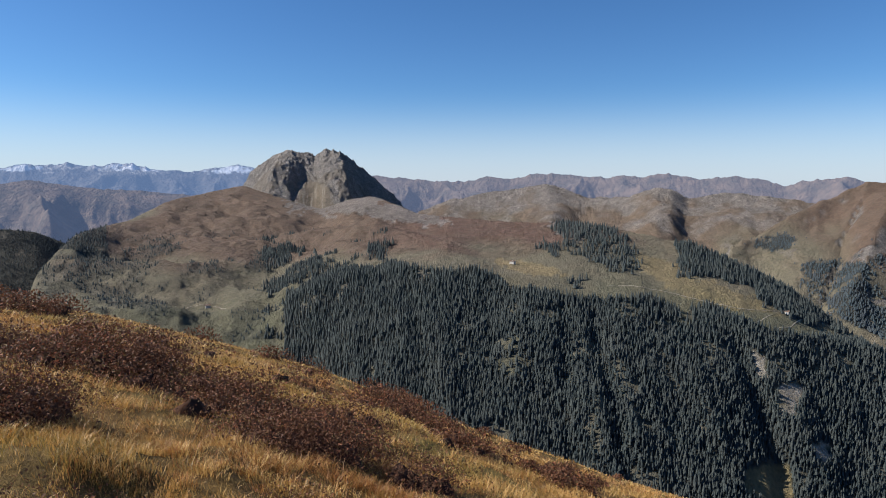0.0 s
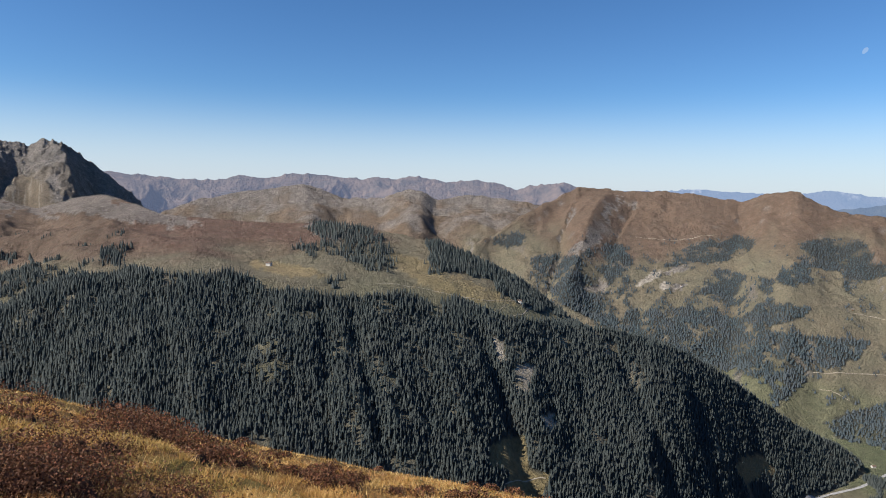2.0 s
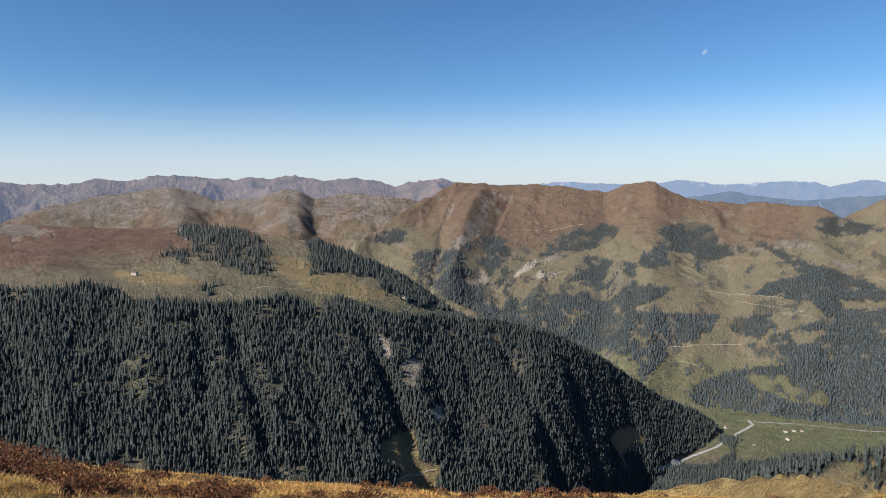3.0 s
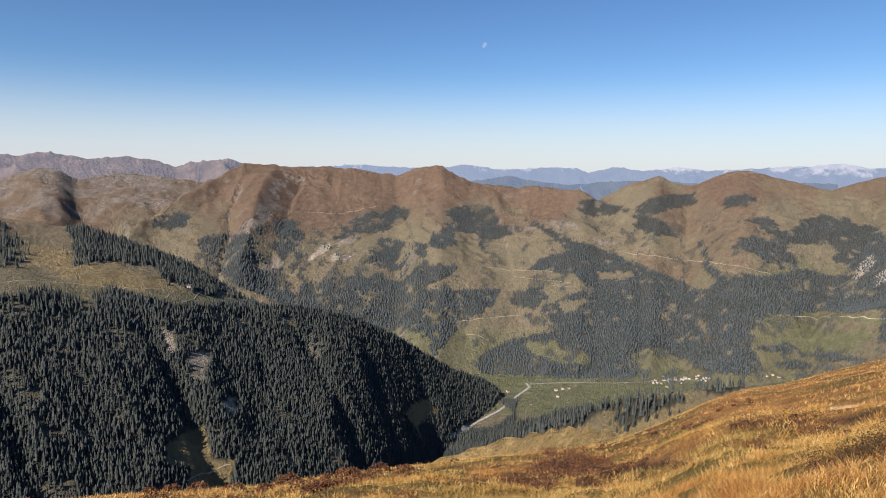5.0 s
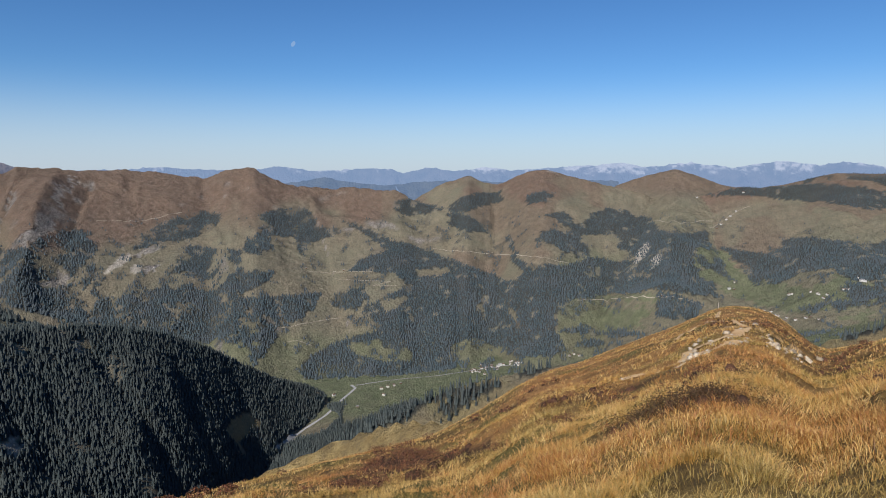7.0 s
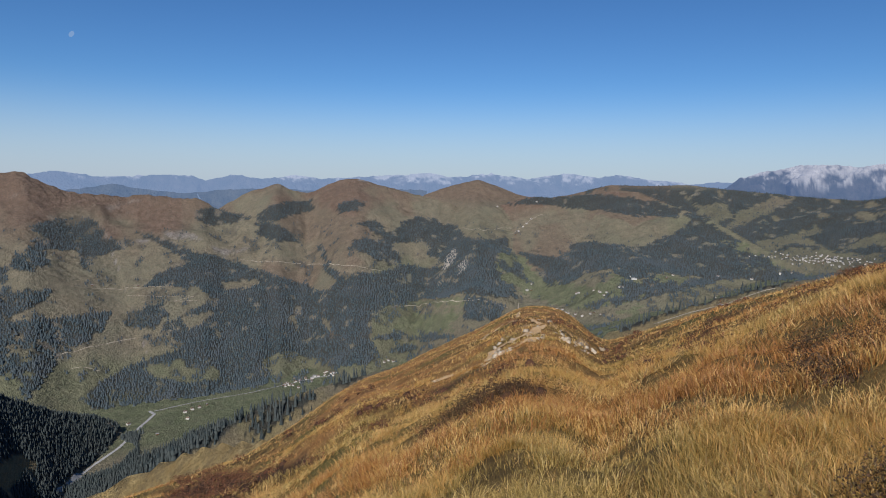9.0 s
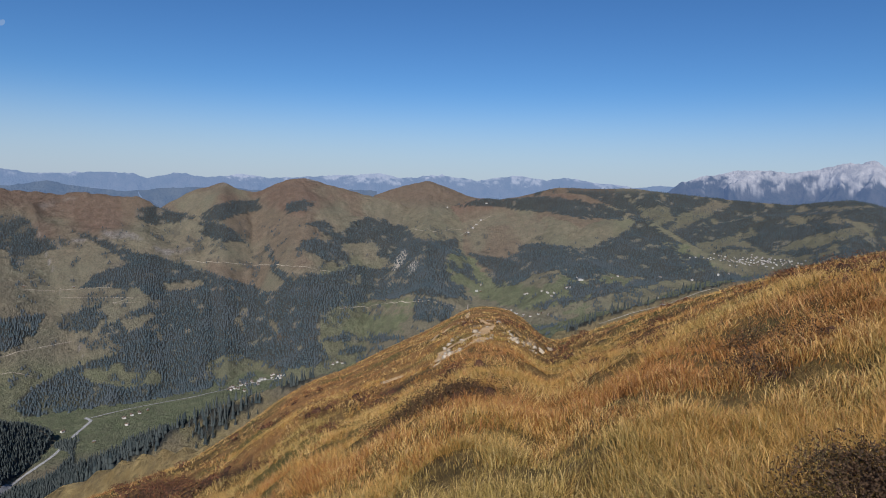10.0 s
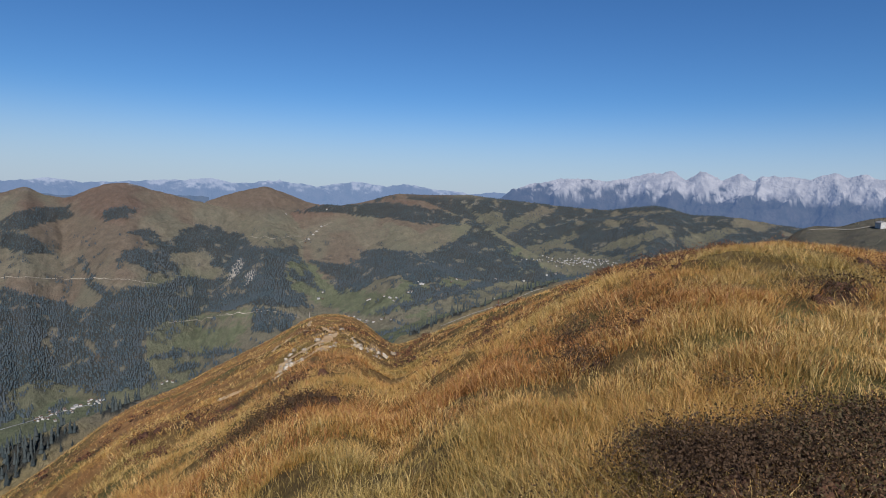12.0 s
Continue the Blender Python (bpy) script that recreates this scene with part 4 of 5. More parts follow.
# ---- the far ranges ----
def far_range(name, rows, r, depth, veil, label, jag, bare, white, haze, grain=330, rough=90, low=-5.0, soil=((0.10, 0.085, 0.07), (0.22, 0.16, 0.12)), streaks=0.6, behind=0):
    cols = table([(-60, rows[0][1] - 2)] + list(rows) + [(301, rows[-1][1] - 2)], 1)[0]
    az = np.arange(max(-60, rows[0][0] - 3), rows[-1][0] + 3, 0.07)
    a, t = np.meshgrid(az, np.linspace(0, 1, 44) ** 1.5)
    top = at(cols, a) + jag * (ridged(a * 1.1, t * 14, 5, int(r)) - 0.7) * np.exp(-t * 5)
    rr = r - depth * t
    el = top + (low - top) * t ** 0.9
    x, y = rr * np.sin(np.radians(a)), rr * np.cos(np.radians(a))
    # spurs and gullies, branching as they come down
    u, v = a * r / 57.3 / grain, depth * t / grain * 0.8
    bent = u + 0.55 * fbm(u * 0.8, v * 1.2, 4, 13)
    spurs = ridged(bent, v + 0.6 * fbm(u * 1.1, v, 3, 14), 5, int(r) + 3) - 0.6
    z = rr * np.tan(np.radians(el)) + rough * spurs * smooth(0, 0.22, t)
    z = np.where(rr < behind, np.minimum(z, height(a, rr) - 30), z)
    run = fbm(a * 2.6 + 1.4 * fbm(a * 1.5, el * 2.5, 3, 15), el * 5.5 + 0.8 * np.abs(vnoise(a * 0.8, a * 0, 16)) * 4, 5, int(r) + 9) + 0.6 * fbm(a * 0.7, el * 1.2, 3, int(r) + 11)
    bare_v = smooth(bare - 0.25, bare + 0.3, el + 1.5 * streaks * run + 1.1 * spurs + 0.5 * fbm(a * 1.2, el * 2, 4, 5))
    white_v = 0 * a
    if white < 9:
        fields = np.maximum(np.exp(-((a + 34) / 1.3) ** 2), np.exp(-((a + 18.4) / 1.7) ** 2)) + 0.25 * np.exp(-((a + 26) / 3) ** 2)
        white_v = smooth(0.05, 0.2, fields * smooth(white - 0.1, white + 0.15, el) * smooth(0.0, 0.14, top - el) * (0.6 + 1.6 * fbm(a * 2.2, el * 4, 4, 7)))
    me = mesh_from(name, np.stack([x, y, z], -1).reshape(-1, 3), grid_faces(*a.shape))
    colours(me, "cover", np.stack([bare_v, white_v, 0 * a, 0 * a], -1).reshape(-1, 4))
    rounded(me)
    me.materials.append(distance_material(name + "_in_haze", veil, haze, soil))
    return tagged(new(name, me), label, "mountain range", kind="structure")


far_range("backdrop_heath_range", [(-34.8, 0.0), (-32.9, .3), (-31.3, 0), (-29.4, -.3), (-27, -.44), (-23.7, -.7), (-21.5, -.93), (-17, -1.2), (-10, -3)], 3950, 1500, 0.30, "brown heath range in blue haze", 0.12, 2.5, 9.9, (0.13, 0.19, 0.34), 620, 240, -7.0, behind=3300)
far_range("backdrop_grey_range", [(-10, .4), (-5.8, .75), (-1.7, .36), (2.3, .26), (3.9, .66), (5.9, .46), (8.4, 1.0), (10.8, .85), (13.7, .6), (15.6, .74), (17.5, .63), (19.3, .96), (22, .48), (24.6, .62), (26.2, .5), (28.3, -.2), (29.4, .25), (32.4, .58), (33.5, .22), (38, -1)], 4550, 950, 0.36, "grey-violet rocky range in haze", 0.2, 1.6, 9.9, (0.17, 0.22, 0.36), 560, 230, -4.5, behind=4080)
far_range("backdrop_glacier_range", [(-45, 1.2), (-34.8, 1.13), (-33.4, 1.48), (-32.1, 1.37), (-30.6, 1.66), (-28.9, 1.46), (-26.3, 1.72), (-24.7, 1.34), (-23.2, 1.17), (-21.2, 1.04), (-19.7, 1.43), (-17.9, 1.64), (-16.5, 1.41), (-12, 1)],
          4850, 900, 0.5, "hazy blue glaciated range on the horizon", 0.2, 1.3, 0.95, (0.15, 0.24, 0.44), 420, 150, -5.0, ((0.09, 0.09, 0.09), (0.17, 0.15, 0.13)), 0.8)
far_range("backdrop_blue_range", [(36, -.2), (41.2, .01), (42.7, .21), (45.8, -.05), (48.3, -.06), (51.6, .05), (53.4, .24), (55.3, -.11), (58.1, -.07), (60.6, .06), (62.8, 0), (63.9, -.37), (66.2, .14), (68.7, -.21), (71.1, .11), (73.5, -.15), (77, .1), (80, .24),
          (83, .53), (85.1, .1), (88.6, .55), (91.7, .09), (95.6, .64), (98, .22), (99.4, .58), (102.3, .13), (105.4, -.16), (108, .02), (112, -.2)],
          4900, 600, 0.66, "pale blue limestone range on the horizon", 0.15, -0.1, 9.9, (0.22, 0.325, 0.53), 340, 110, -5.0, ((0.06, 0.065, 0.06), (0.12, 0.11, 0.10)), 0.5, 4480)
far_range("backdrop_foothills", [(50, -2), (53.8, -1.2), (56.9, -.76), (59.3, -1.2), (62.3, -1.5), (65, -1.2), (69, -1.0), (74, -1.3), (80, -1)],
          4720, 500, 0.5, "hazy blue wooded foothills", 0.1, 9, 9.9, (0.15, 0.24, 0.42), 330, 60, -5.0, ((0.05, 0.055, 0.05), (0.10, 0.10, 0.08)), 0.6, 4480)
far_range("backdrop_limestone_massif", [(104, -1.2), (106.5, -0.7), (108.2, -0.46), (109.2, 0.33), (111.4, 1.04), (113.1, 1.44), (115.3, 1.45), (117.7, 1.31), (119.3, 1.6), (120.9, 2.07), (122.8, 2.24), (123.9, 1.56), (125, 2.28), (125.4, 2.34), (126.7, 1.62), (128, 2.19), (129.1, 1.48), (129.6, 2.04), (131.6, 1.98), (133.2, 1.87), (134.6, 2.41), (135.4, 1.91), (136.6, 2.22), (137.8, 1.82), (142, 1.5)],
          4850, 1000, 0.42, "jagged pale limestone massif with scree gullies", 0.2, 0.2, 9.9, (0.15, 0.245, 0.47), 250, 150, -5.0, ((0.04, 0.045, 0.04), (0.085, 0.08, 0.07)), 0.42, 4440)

# the faint day moon
moon_bm = bmesh.new()
bmesh.ops.create_uvsphere(moon_bm, u_segments=24, v_segments=12, radius=21)
moon_me = bpy.data.meshes.new("moon")
moon_bm.to_mesh(moon_me)
moon_bm.free()


# ---- the rocky double peak behind the heath ----
def rocky_peak():
    a, t = np.meshgrid(np.arange(-21, -1, 0.07), np.concatenate([np.linspace(-0.5, 0, 20)[:-1], np.linspace(0, 1.25, 110)]))
    rc = at(ROCK_PEAK[0], a)
    crest = rc * np.tan(np.radians(at(ROCK_PEAK[1], a)))
    r = rc - 430 * t
    x, y = r * np.sin(np.radians(a)), r * np.cos(np.radians(a))
    out = 430 * t
    teeth = 20 * (ridged(a * 1.7, a * 0 + 4, 5, 64) - 0.72)

    def rib(az0, az1, left, right, tall):
        """A sharp rib that runs down from the crest, with a slope to either side."""
        u = a - (az0 + (az1 - az0) * np.clip(t, 0, 1.2)) + 0.35 * fbm(t * 5, t * 0 + az0, 3, 62)
        return tall * np.maximum(0, 1 - np.where(u < 0, -u / left, u / right))

    ribs = np.maximum.reduce([rib(-9.9, -8.0, 3.2, 2.2, 125), rib(-13.6, -16.2, 3.4, 2.3, 105), rib(-6.2, -5.2, 1.6, 3.0, 55)])
    crag = 26 * (ridged(x / 75 + 0.5 * fbm(x / 90, y / 90, 3, 66), y / 70 + 0.5 * fbm(x / 70, y / 70, 3, 70), 5, 67) - 0.6) + 8 * (ridged(x / 26, y / 26, 3, 71) - 0.6)
    talus = smooth(0.0, 0.35, 1 - np.abs(a + 12.0 - 0.6 * (t - 0.4)) / (0.25 + 4.2 * np.clip(t - 0.42, 0, 1)) + 0.25 * fbm(x / 40, y / 40, 3, 73)) * smooth(0.34, 0.5, t)
    z = np.where(t > 0, crest + teeth * np.exp(-out / 60) + (ribs - 40) * smooth(0, 0.5, t) + crag * smooth(0, 60, out) * (1 - 0.85 * talus) - (0.62 + 0.1 * t) * out + 10 * talus, crest + teeth + 430 * t * 0.9)
    n = fbm(x / 60, y / 60, 4, 68)
    rock = np.clip((1 - 0.8 * talus) * (1 - 0.5 * smooth(0.0, 0.3, n - 0.2 + 0.3 * smooth(90, 230, out))), 0, 1)
    me = mesh_from("rocky_peak", np.stack([x, y, z], -1).reshape(-1, 3), grid_faces(*a.shape))
    colours(me, "cover", np.stack([0 * a, 0.4 + 0 * a, 0 * a, rock], -1).reshape(-1, 4))
    streaks = 0.5 * talus * smooth(0.1, 0.35, ridged(a * 2.6 + t, t * 0.8, 3, 69) - 0.45)
    colours(me, "cover_more", np.stack([streaks, 0 * a, 0 * a, 0 * a], -1).reshape(-1, 4))
    rounded(me)
    me.materials.append(ground_mesh.materials[0])
    return tagged(new("rocky_peak", me), "grey rocky double peak with tan scree", "mountain", kind="structure")


rocky_peak()
moon_mat, mt, mb = material("day_moon", 1.0)
glow = node(mt, "ShaderNodeEmission", Color=(0.62, 0.76, 0.95, 1), Strength=0.6)
clear = node(mt, "ShaderNodeBsdfTransparent")
mmix = node(mt, "ShaderNodeMixShader", Fac=0.2)
mt.links.new(clear.outputs[0], mmix.inputs[1])
mt.links.new(glow.outputs[0], mmix.inputs[2])
mt.links.new(mmix.outputs[0], mt.nodes["Material Output"].inputs[0])
moon_me.materials.append(moon_mat)
moon = tagged(new("moon", moon_me), "pale half moon in the daytime sky", "moon")
moon_way = Vector((math.sin(radians(54.52)) * math.cos(radians(10.43)), math.cos(radians(54.52)) * math.cos(radians(10.43)), math.sin(radians(10.43))))
moon.matrix_world = look(moon_way * 4850, (0, 0, 0), 35) @ Matrix.Diagonal((0.62, 1, 0.2, 1))


# ---- placing on the relief ----
def ground_z(az, r):
    return height(az, r)


TOP_EL = np.maximum.accumulate(np.where(R2 > 2, EL2, -90), axis=0)


def open_to_view(az, r, z):
    """Where nothing nearer stands between the hill and a treetop."""
    col = np.clip(np.searchsorted(AZ, az), 0, len(AZ) - 1)
    row = np.clip(np.searchsorted(RAD, r * 0.985) - 1, 0, len(RAD) - 1)
    return np.degrees(np.arctan2(z, r)) > TOP_EL[row, col] - 0.15


def scatter(a0, a1, r0, r1, gap, seed):
    """A jittered field of places between two azimuths and two distances."""
    rng = np.random.default_rng(seed)
    m = int(2 * r1 / gap)
    i, j = np.meshgrid(np.arange(m), np.arange(m))
    x = (i + rng.uniform(-.45, .45, i.shape) + 0.5 * (j % 2)) * gap - r1
    y = (j + rng.uniform(-.45, .45, i.shape)) * gap - r1
    x, y = x.ravel(), y.ravel()
    az, r = np.degrees(np.arctan2(x, y)), np.hypot(x, y)
    keep = (az > a0) & (az < a1) & (r > r0) & (r < r1)
    return az[keep], r[keep], rng


def conifers(name, az, r, z, tall, tiers, sides, rng, mat, label, slim=0.15):
    """Spruces as stacked, ragged skirts of branches."""
    n = len(az)
    base = xyz(az, r, z)
    girth = tall * slim * rng.uniform(0.75, 1.3, n)
    verts, tris, count = [], [], 0
    turn = rng.uniform(0, 6.28, n)
    lean = rng.normal(0, 0.02, (n, 2))
    for k in range(tiers):
        lo, hi = k / tiers * 0.88 + 0.03, min(1.0, (k + 1.75) / tiers * 0.9 + 0.06)
        if k == tiers - 1:
            hi = 1.0
        w = girth * (1 - k / tiers * 0.78)
        ang = np.arange(sides) / sides * 2 * np.pi
        a = ang[None, :] + turn[:, None] + k * 0.6
        rad = w[:, None] * rng.uniform(0.62, 1.25, (n, sides))
        hh = (lo * tall)[:, None] + tall[:, None] * rng.uniform(-0.035, 0.035, (n, sides))
        ring = np.stack([base[:, None, 0] + rad * np.cos(a), base[:, None, 1] + rad * np.sin(a), base[:, None, 2] + hh], -1)
        tip = base + np.stack([lean[:, 0] * tall * hi, lean[:, 1] * tall * hi, tall * hi], -1)
        v = np.concatenate([ring, tip[:, None, :]], 1)
        verts.append(v.reshape(-1, 3))
        start = count + np.arange(n)[:, None] * (sides + 1)
        i = np.arange(sides)[None, :]
        tris.append(np.stack([start + i, start + (i + 1) % sides, np.broadcast_to(start + sides, (n, sides))], -1).reshape(-1, 3))
        count += n * (sides + 1)
    me = mesh_from(name, np.concatenate(verts), np.concatenate(tris))
    me.materials.append(mat)
    return tagged(new(name, me), label, "forest", kind="stuff")


SPRUCE = island_material("spruce", [(0.022, 0.031, 0.034), (0.041, 0.051, 0.051), (0.064, 0.074, 0.070)], 0.9, 0.02, (0.052, 0.060, 0.058))
# far crowns tinted blue to carry the haze of distance in their colour
SPRUCE_HAZED = island_material("hazed_spruce", [(0.030, 0.045, 0.054), (0.050, 0.067, 0.075), (0.070, 0.088, 0.094)], 0.9, 0.01, (0.062, 0.074, 0.082))


def plant(name, label, a0, a1, r0, r1, gap, seed, tall, tiers, sides, mat, rule=None, slim=0.16):
    az, r, rng = scatter(a0, a1, r0, r1, gap, seed)
    z = ground_z(az, r)
    m = woods_mask(az, r, z)
    if rule is not None:
        m = m * rule(az, r)
    keep = rng.uniform(0.08, 1, len(az)) < m
    az, r, z = az[keep], r[keep], z[keep]
    t = tall * rng.uniform(0.55, 1.2, len(az)) * (1 - 0.42 * smooth(2700, 4200, r)) * (1 - 0.4 * smooth(94, 98, az) * (r < 1000))
    vis = open_to_view(az, r, z + t) | (rng.uniform(0, 1, len(az)) < 0.06)
    return conifers(name, az[vis], r[vis], z[vis] - 0.6, t[vis], tiers, sides, rng, mat, label, slim)


plant("spruce_forest", "dense dark green spruce forest on the steep ridge", -16, 58.5, 780, 2330, 5.2, 5, 15.5, 3, 5, SPRUCE, lambda a, r: (a < 57.9), 0.21)
plant("valley_forest", "dark spruce belts on the lower valley side", 45, 140, 420, 2290, 8.5, 6, 20.0, 3, 6, SPRUCE, lambda a, r: ((a > 57.9) | (r < 1500)).astype(float))
plant("far_forest", "spruce woods in patches on the opposite slopes", 23, 136, 2290, 4520, 8.8, 7, 14.0, 2, 5, SPRUCE_HAZED, None, 0.33)
plant("slope_bushes", "scattered low trees on the heath slope", -39, -5, 1000, 3090, 8.6, 9, 8.5, 2, 5, SPRUCE, lambda a, r: ((r > 1400) | (a < -16)) & (a > -36), 0.27)


# ---- grass on the near hill ----
def blades(name, az, r, per, long, segs, rng, mat, label):
    n = len(az) * per
    a, d = np.repeat(az, per), np.repeat(r, per)
    spread = np.repeat(0.045 + 0.006 * r, per)
    ox, oy = rng.normal(0, 1, n), rng.normal(0, 1, n)
    x = d * np.sin(np.radians(a)) + ox * spread
    y = d * np.cos(np.radians(a)) + oy * spread
    az2, r2 = np.degrees(np.arctan2(x, y)), np.hypot(x, y)
    z = near_hill(az2, r2) - 0.02
    tall = long * rng.uniform(0.45, 1.15, n) * np.repeat(rng.uniform(0.6, 1.1, len(az)) + 0.7 * np.clip(fbm(d[::per] * np.sin(np.radians(az)) / 0.55, d[::per] * np.cos(np.radians(az)) / 0.55, 3, 121), -0.4, 0.6), per)
    wide = np.maximum(0.0022, d * 0.00045) * rng.uniform(0.6, 1.4, n)
    face = rng.uniform(0, 6.28, n)
    lean = np.arctan2(oy, ox) + rng.normal(0, 0.7, n)
    bend = rng.uniform(0.25, 1.1, n) * tall
    bx, by = np.cos(lean) * bend, np.sin(lean) * bend
    wx, wy = np.cos(face) * wide, np.sin(face) * wide
    root = np.stack([x, y, z], -1)
    side = np.stack([wx, wy, 0 * wx], -1)
    tip = root + np.stack([bx, by, tall * 0.85], -1)
    if segs == 1:
        v = np.stack([root - side, root + side, tip], 1)
        f = np.arange(n * 3).reshape(-1, 3)
    else:
        mid = root + np.stack([bx * 0.32, by * 0.32, tall * 0.6], -1)
        v = np.stack([root - side, root + side, mid + side * 0.75, mid - side * 0.75, tip], 1)
        b = np.arange(n)[:, None] * 5
        f = np.concatenate([b + [0, 1, 2], b + [0, 2, 3], b + [3, 2, 4]])
    me = mesh_from(name, v.reshape(-1, 3), f)
    me.materials.append(mat)
    return tagged(new(name, me), label, "grass", kind="stuff")


def tufts(n, r0, r1, a0, a1, seed):
    rng = np.random.default_rng(seed)
    az, r = rng.uniform(a0, a1, n), np.exp(rng.uniform(math.log(r0), math.log(r1), n))
    edge = at(HILL[1], az)
    keep = r < edge * 1.12
    az, r = az[keep], r[keep]
    x, y = r * np.sin(np.radians(az)), r * np.cos(np.radians(az))
    z = near_hill(az, r)
    m = shrub_mask(az, r, z)
    clump = fbm(x / 0.55, y / 0.55, 3, 121) + 0.5 * fbm(x / 2.2, y / 2.2, 2, 122)
    keep = (rng.uniform(0, 1, len(az)) > m * 0.88) & (rng.uniform(0, 1, len(az)) < 0.12 + 0.88 * smooth(-0.22, 0.05, clump)) & (np.degrees(np.arctan2(z, r)) > -31)
    az, r, x, y = az[keep], r[keep], x[keep], y[keep]
    kind = (fbm(x / 4.5, y / 4.5, 4, 120) - 0.03) * (1 - 0.35 * smooth(40, 10, az)) + 0.25 * rng.normal(0, 1, len(az))
    return az, r, kind, rng


STRAW = island_material("straw_grass", [(0.09, 0.044, 0.013), (0.59, 0.355, 0.105), (0.86, 0.61, 0.25), (0.45, 0.24, 0.062)], 0.5, 0.5, (0.54, 0.305, 0.085), 0.33, 0.4)
RUSSET = island_material("russet_grass", [(0.09, 0.034, 0.011), (0.40, 0.175, 0.05), (0.64, 0.35, 0.12)], 0.5, 0.5, (0.36, 0.155, 0.045), 0.3, 0.4)
OLIVE = island_material("olive_grass", [(0.08, 0.056, 0.016), (0.38, 0.265, 0.075), (0.64, 0.46, 0.165)], 0.5, 0.5, (0.32, 0.215, 0.058), 0.3, 0.4)

for n, r0, r1, per, long, segs, seed in ((20000, 3.3, 10.0, 26, 0.19, 2, 31), (32000, 9.5, 26.0, 16, 0.21, 1, 32), (36000, 24.0, 140.0, 8, 0.20, 1, 33)):
    az, r, kind, rng = tufts(n, r0, r1, -39, 141, seed)
    for nm, mat, lo, hi, text in (("straw_grass", STRAW, -0.28, 0.16, "long golden dry grass on the hill"), ("russet_grass", RUSSET, 0.16, 9, "rust-red dry grass on the hill"), ("olive_grass", OLIVE, -9, -0.28, "olive-yellow tufts of grass")):
        s = (kind >= lo) & (kind < hi)
        blades(nm, az[s], r[s], per, long, segs, rng, mat, text)


# ---- dwarf shrubs ----
def shrub_leaves(name, mat, n, per, r0, r1, a0, a1, seed, label):
    rng = np.random.default_rng(seed)
    az, r = rng.uniform(a0, a1, n), np.exp(rng.uniform(math.log(r0), math.log(r1), n))
    keep = (r < at(HILL[1], az) * 1.02)
    az, r = az[keep], r[keep]
    z = near_hill(az, r)
    keep = rng.uniform(0.15, 1, len(az)) < shrub_mask(az, r, z)
    az, r, z = az[keep], r[keep], z[keep]
    m = len(az)
    size = rng.uniform(0.18, 0.42, m) * (1 + 0.012 * r) * (1 + 1.15 * smooth(8, -4, az))
    c = xyz(az, r, z - size * 0.15)
    d = rng.normal(0, 1, (m, per, 3))
    d[..., 2] = np.abs(d[..., 2]) * 0.9
    d /= np.linalg.norm(d, axis=-1, keepdims=True)
    p = c[:, None, :] + d * (size[:, None] * rng.uniform(0.72, 1.1, (m, per)))[..., None] * np.array([1.1, 1.1, 0.9])
    leaf = (0.0055 + 0.0009 * r + 0.0006 * r * smooth(55, 45, az))[:, None, None] * rng.uniform(0.7, 1.4, (m, per, 1))
    u = rng.normal(0, 1, (m, per, 3))
    u /= np.linalg.norm(u, axis=-1, keepdims=True)
    w = np.cross(u, d + 0.5 * rng.normal(0, 1, d.shape))
    w /= np.linalg.norm(w, axis=-1, keepdims=True) + 1e-6
    v = np.stack([p - u * leaf, p + w * leaf * 0.6, p + u * leaf, p - w * leaf * 0.6], 2)
    me = mesh_from(name, v.reshape(-1, 3), np.arange(m * per * 4).reshape(-1, 4))
    me.materials.append(mat)
    # a solid dark dome in each mound, for twigs and the shade among them
    ang, lift = np.arange(7) / 7 * 2 * np.pi, np.array([0.0, 0.5, 0.8])
    wide = np.array([0.95, 0.75, 0.35])
    ring = np.stack([wide[:, None] * np.cos(ang), wide[:, None] * np.sin(ang), lift[:, None] + 0 * ang], -1).reshape(-1, 3)
    dome = c[:, None, :] + np.concatenate([ring, [[0, 0, 0.9]]])[None] * (size * 0.42)[:, None, None] * rng.uniform(0.6, 1.3, (m, 22, 1))
    one = [(i * 7 + k, i * 7 + (k + 1) % 7, (i + 1) * 7 + (k + 1) % 7) for i in range(2) for k in range(7)] + [(i * 7 + k, (i + 1) * 7 + (k + 1) % 7, (i + 1) * 7 + k) for i in range(2) for k in range(7)] + [(14 + k, 14 + (k + 1) % 7, 21) for k in range(7)]
    core = mesh_from(name + "_twigs", dome.reshape(-1, 3), (np.arange(m)[:, None, None] * 22 + np.array(one)[None]).reshape(-1, 3))
    core.materials.append(SHRUB_CORE)
    tagged(new("shrub_twigs", core), "dark cores of twigs and inner shade in the shrubs", "shrub", kind="stuff")
    return tagged(new(name, me), label, "shrub", kind="stuff")


SHRUB_CORE = island_material("shrub_twigs", [(0.04, 0.022, 0.014), (0.085, 0.042, 0.026)], 0.95)
BERRY = island_material("bilberry_leaves", [(0.05, 0.03, 0.02), (0.14, 0.06, 0.034), (0.28, 0.10, 0.054), (0.16, 0.11, 0.045), (0.08, 0.038, 0.024)], 0.6, 0.8, (0.13, 0.06, 0.034), 0.2)
HEATHER = island_material("brown_heather", [(0.035, 0.026, 0.016), (0.09, 0.052, 0.03), (0.15, 0.08, 0.042), (0.11, 0.09, 0.04), (0.06, 0.036, 0.022)], 0.7, 0.8, (0.085, 0.05, 0.028), 0.2)
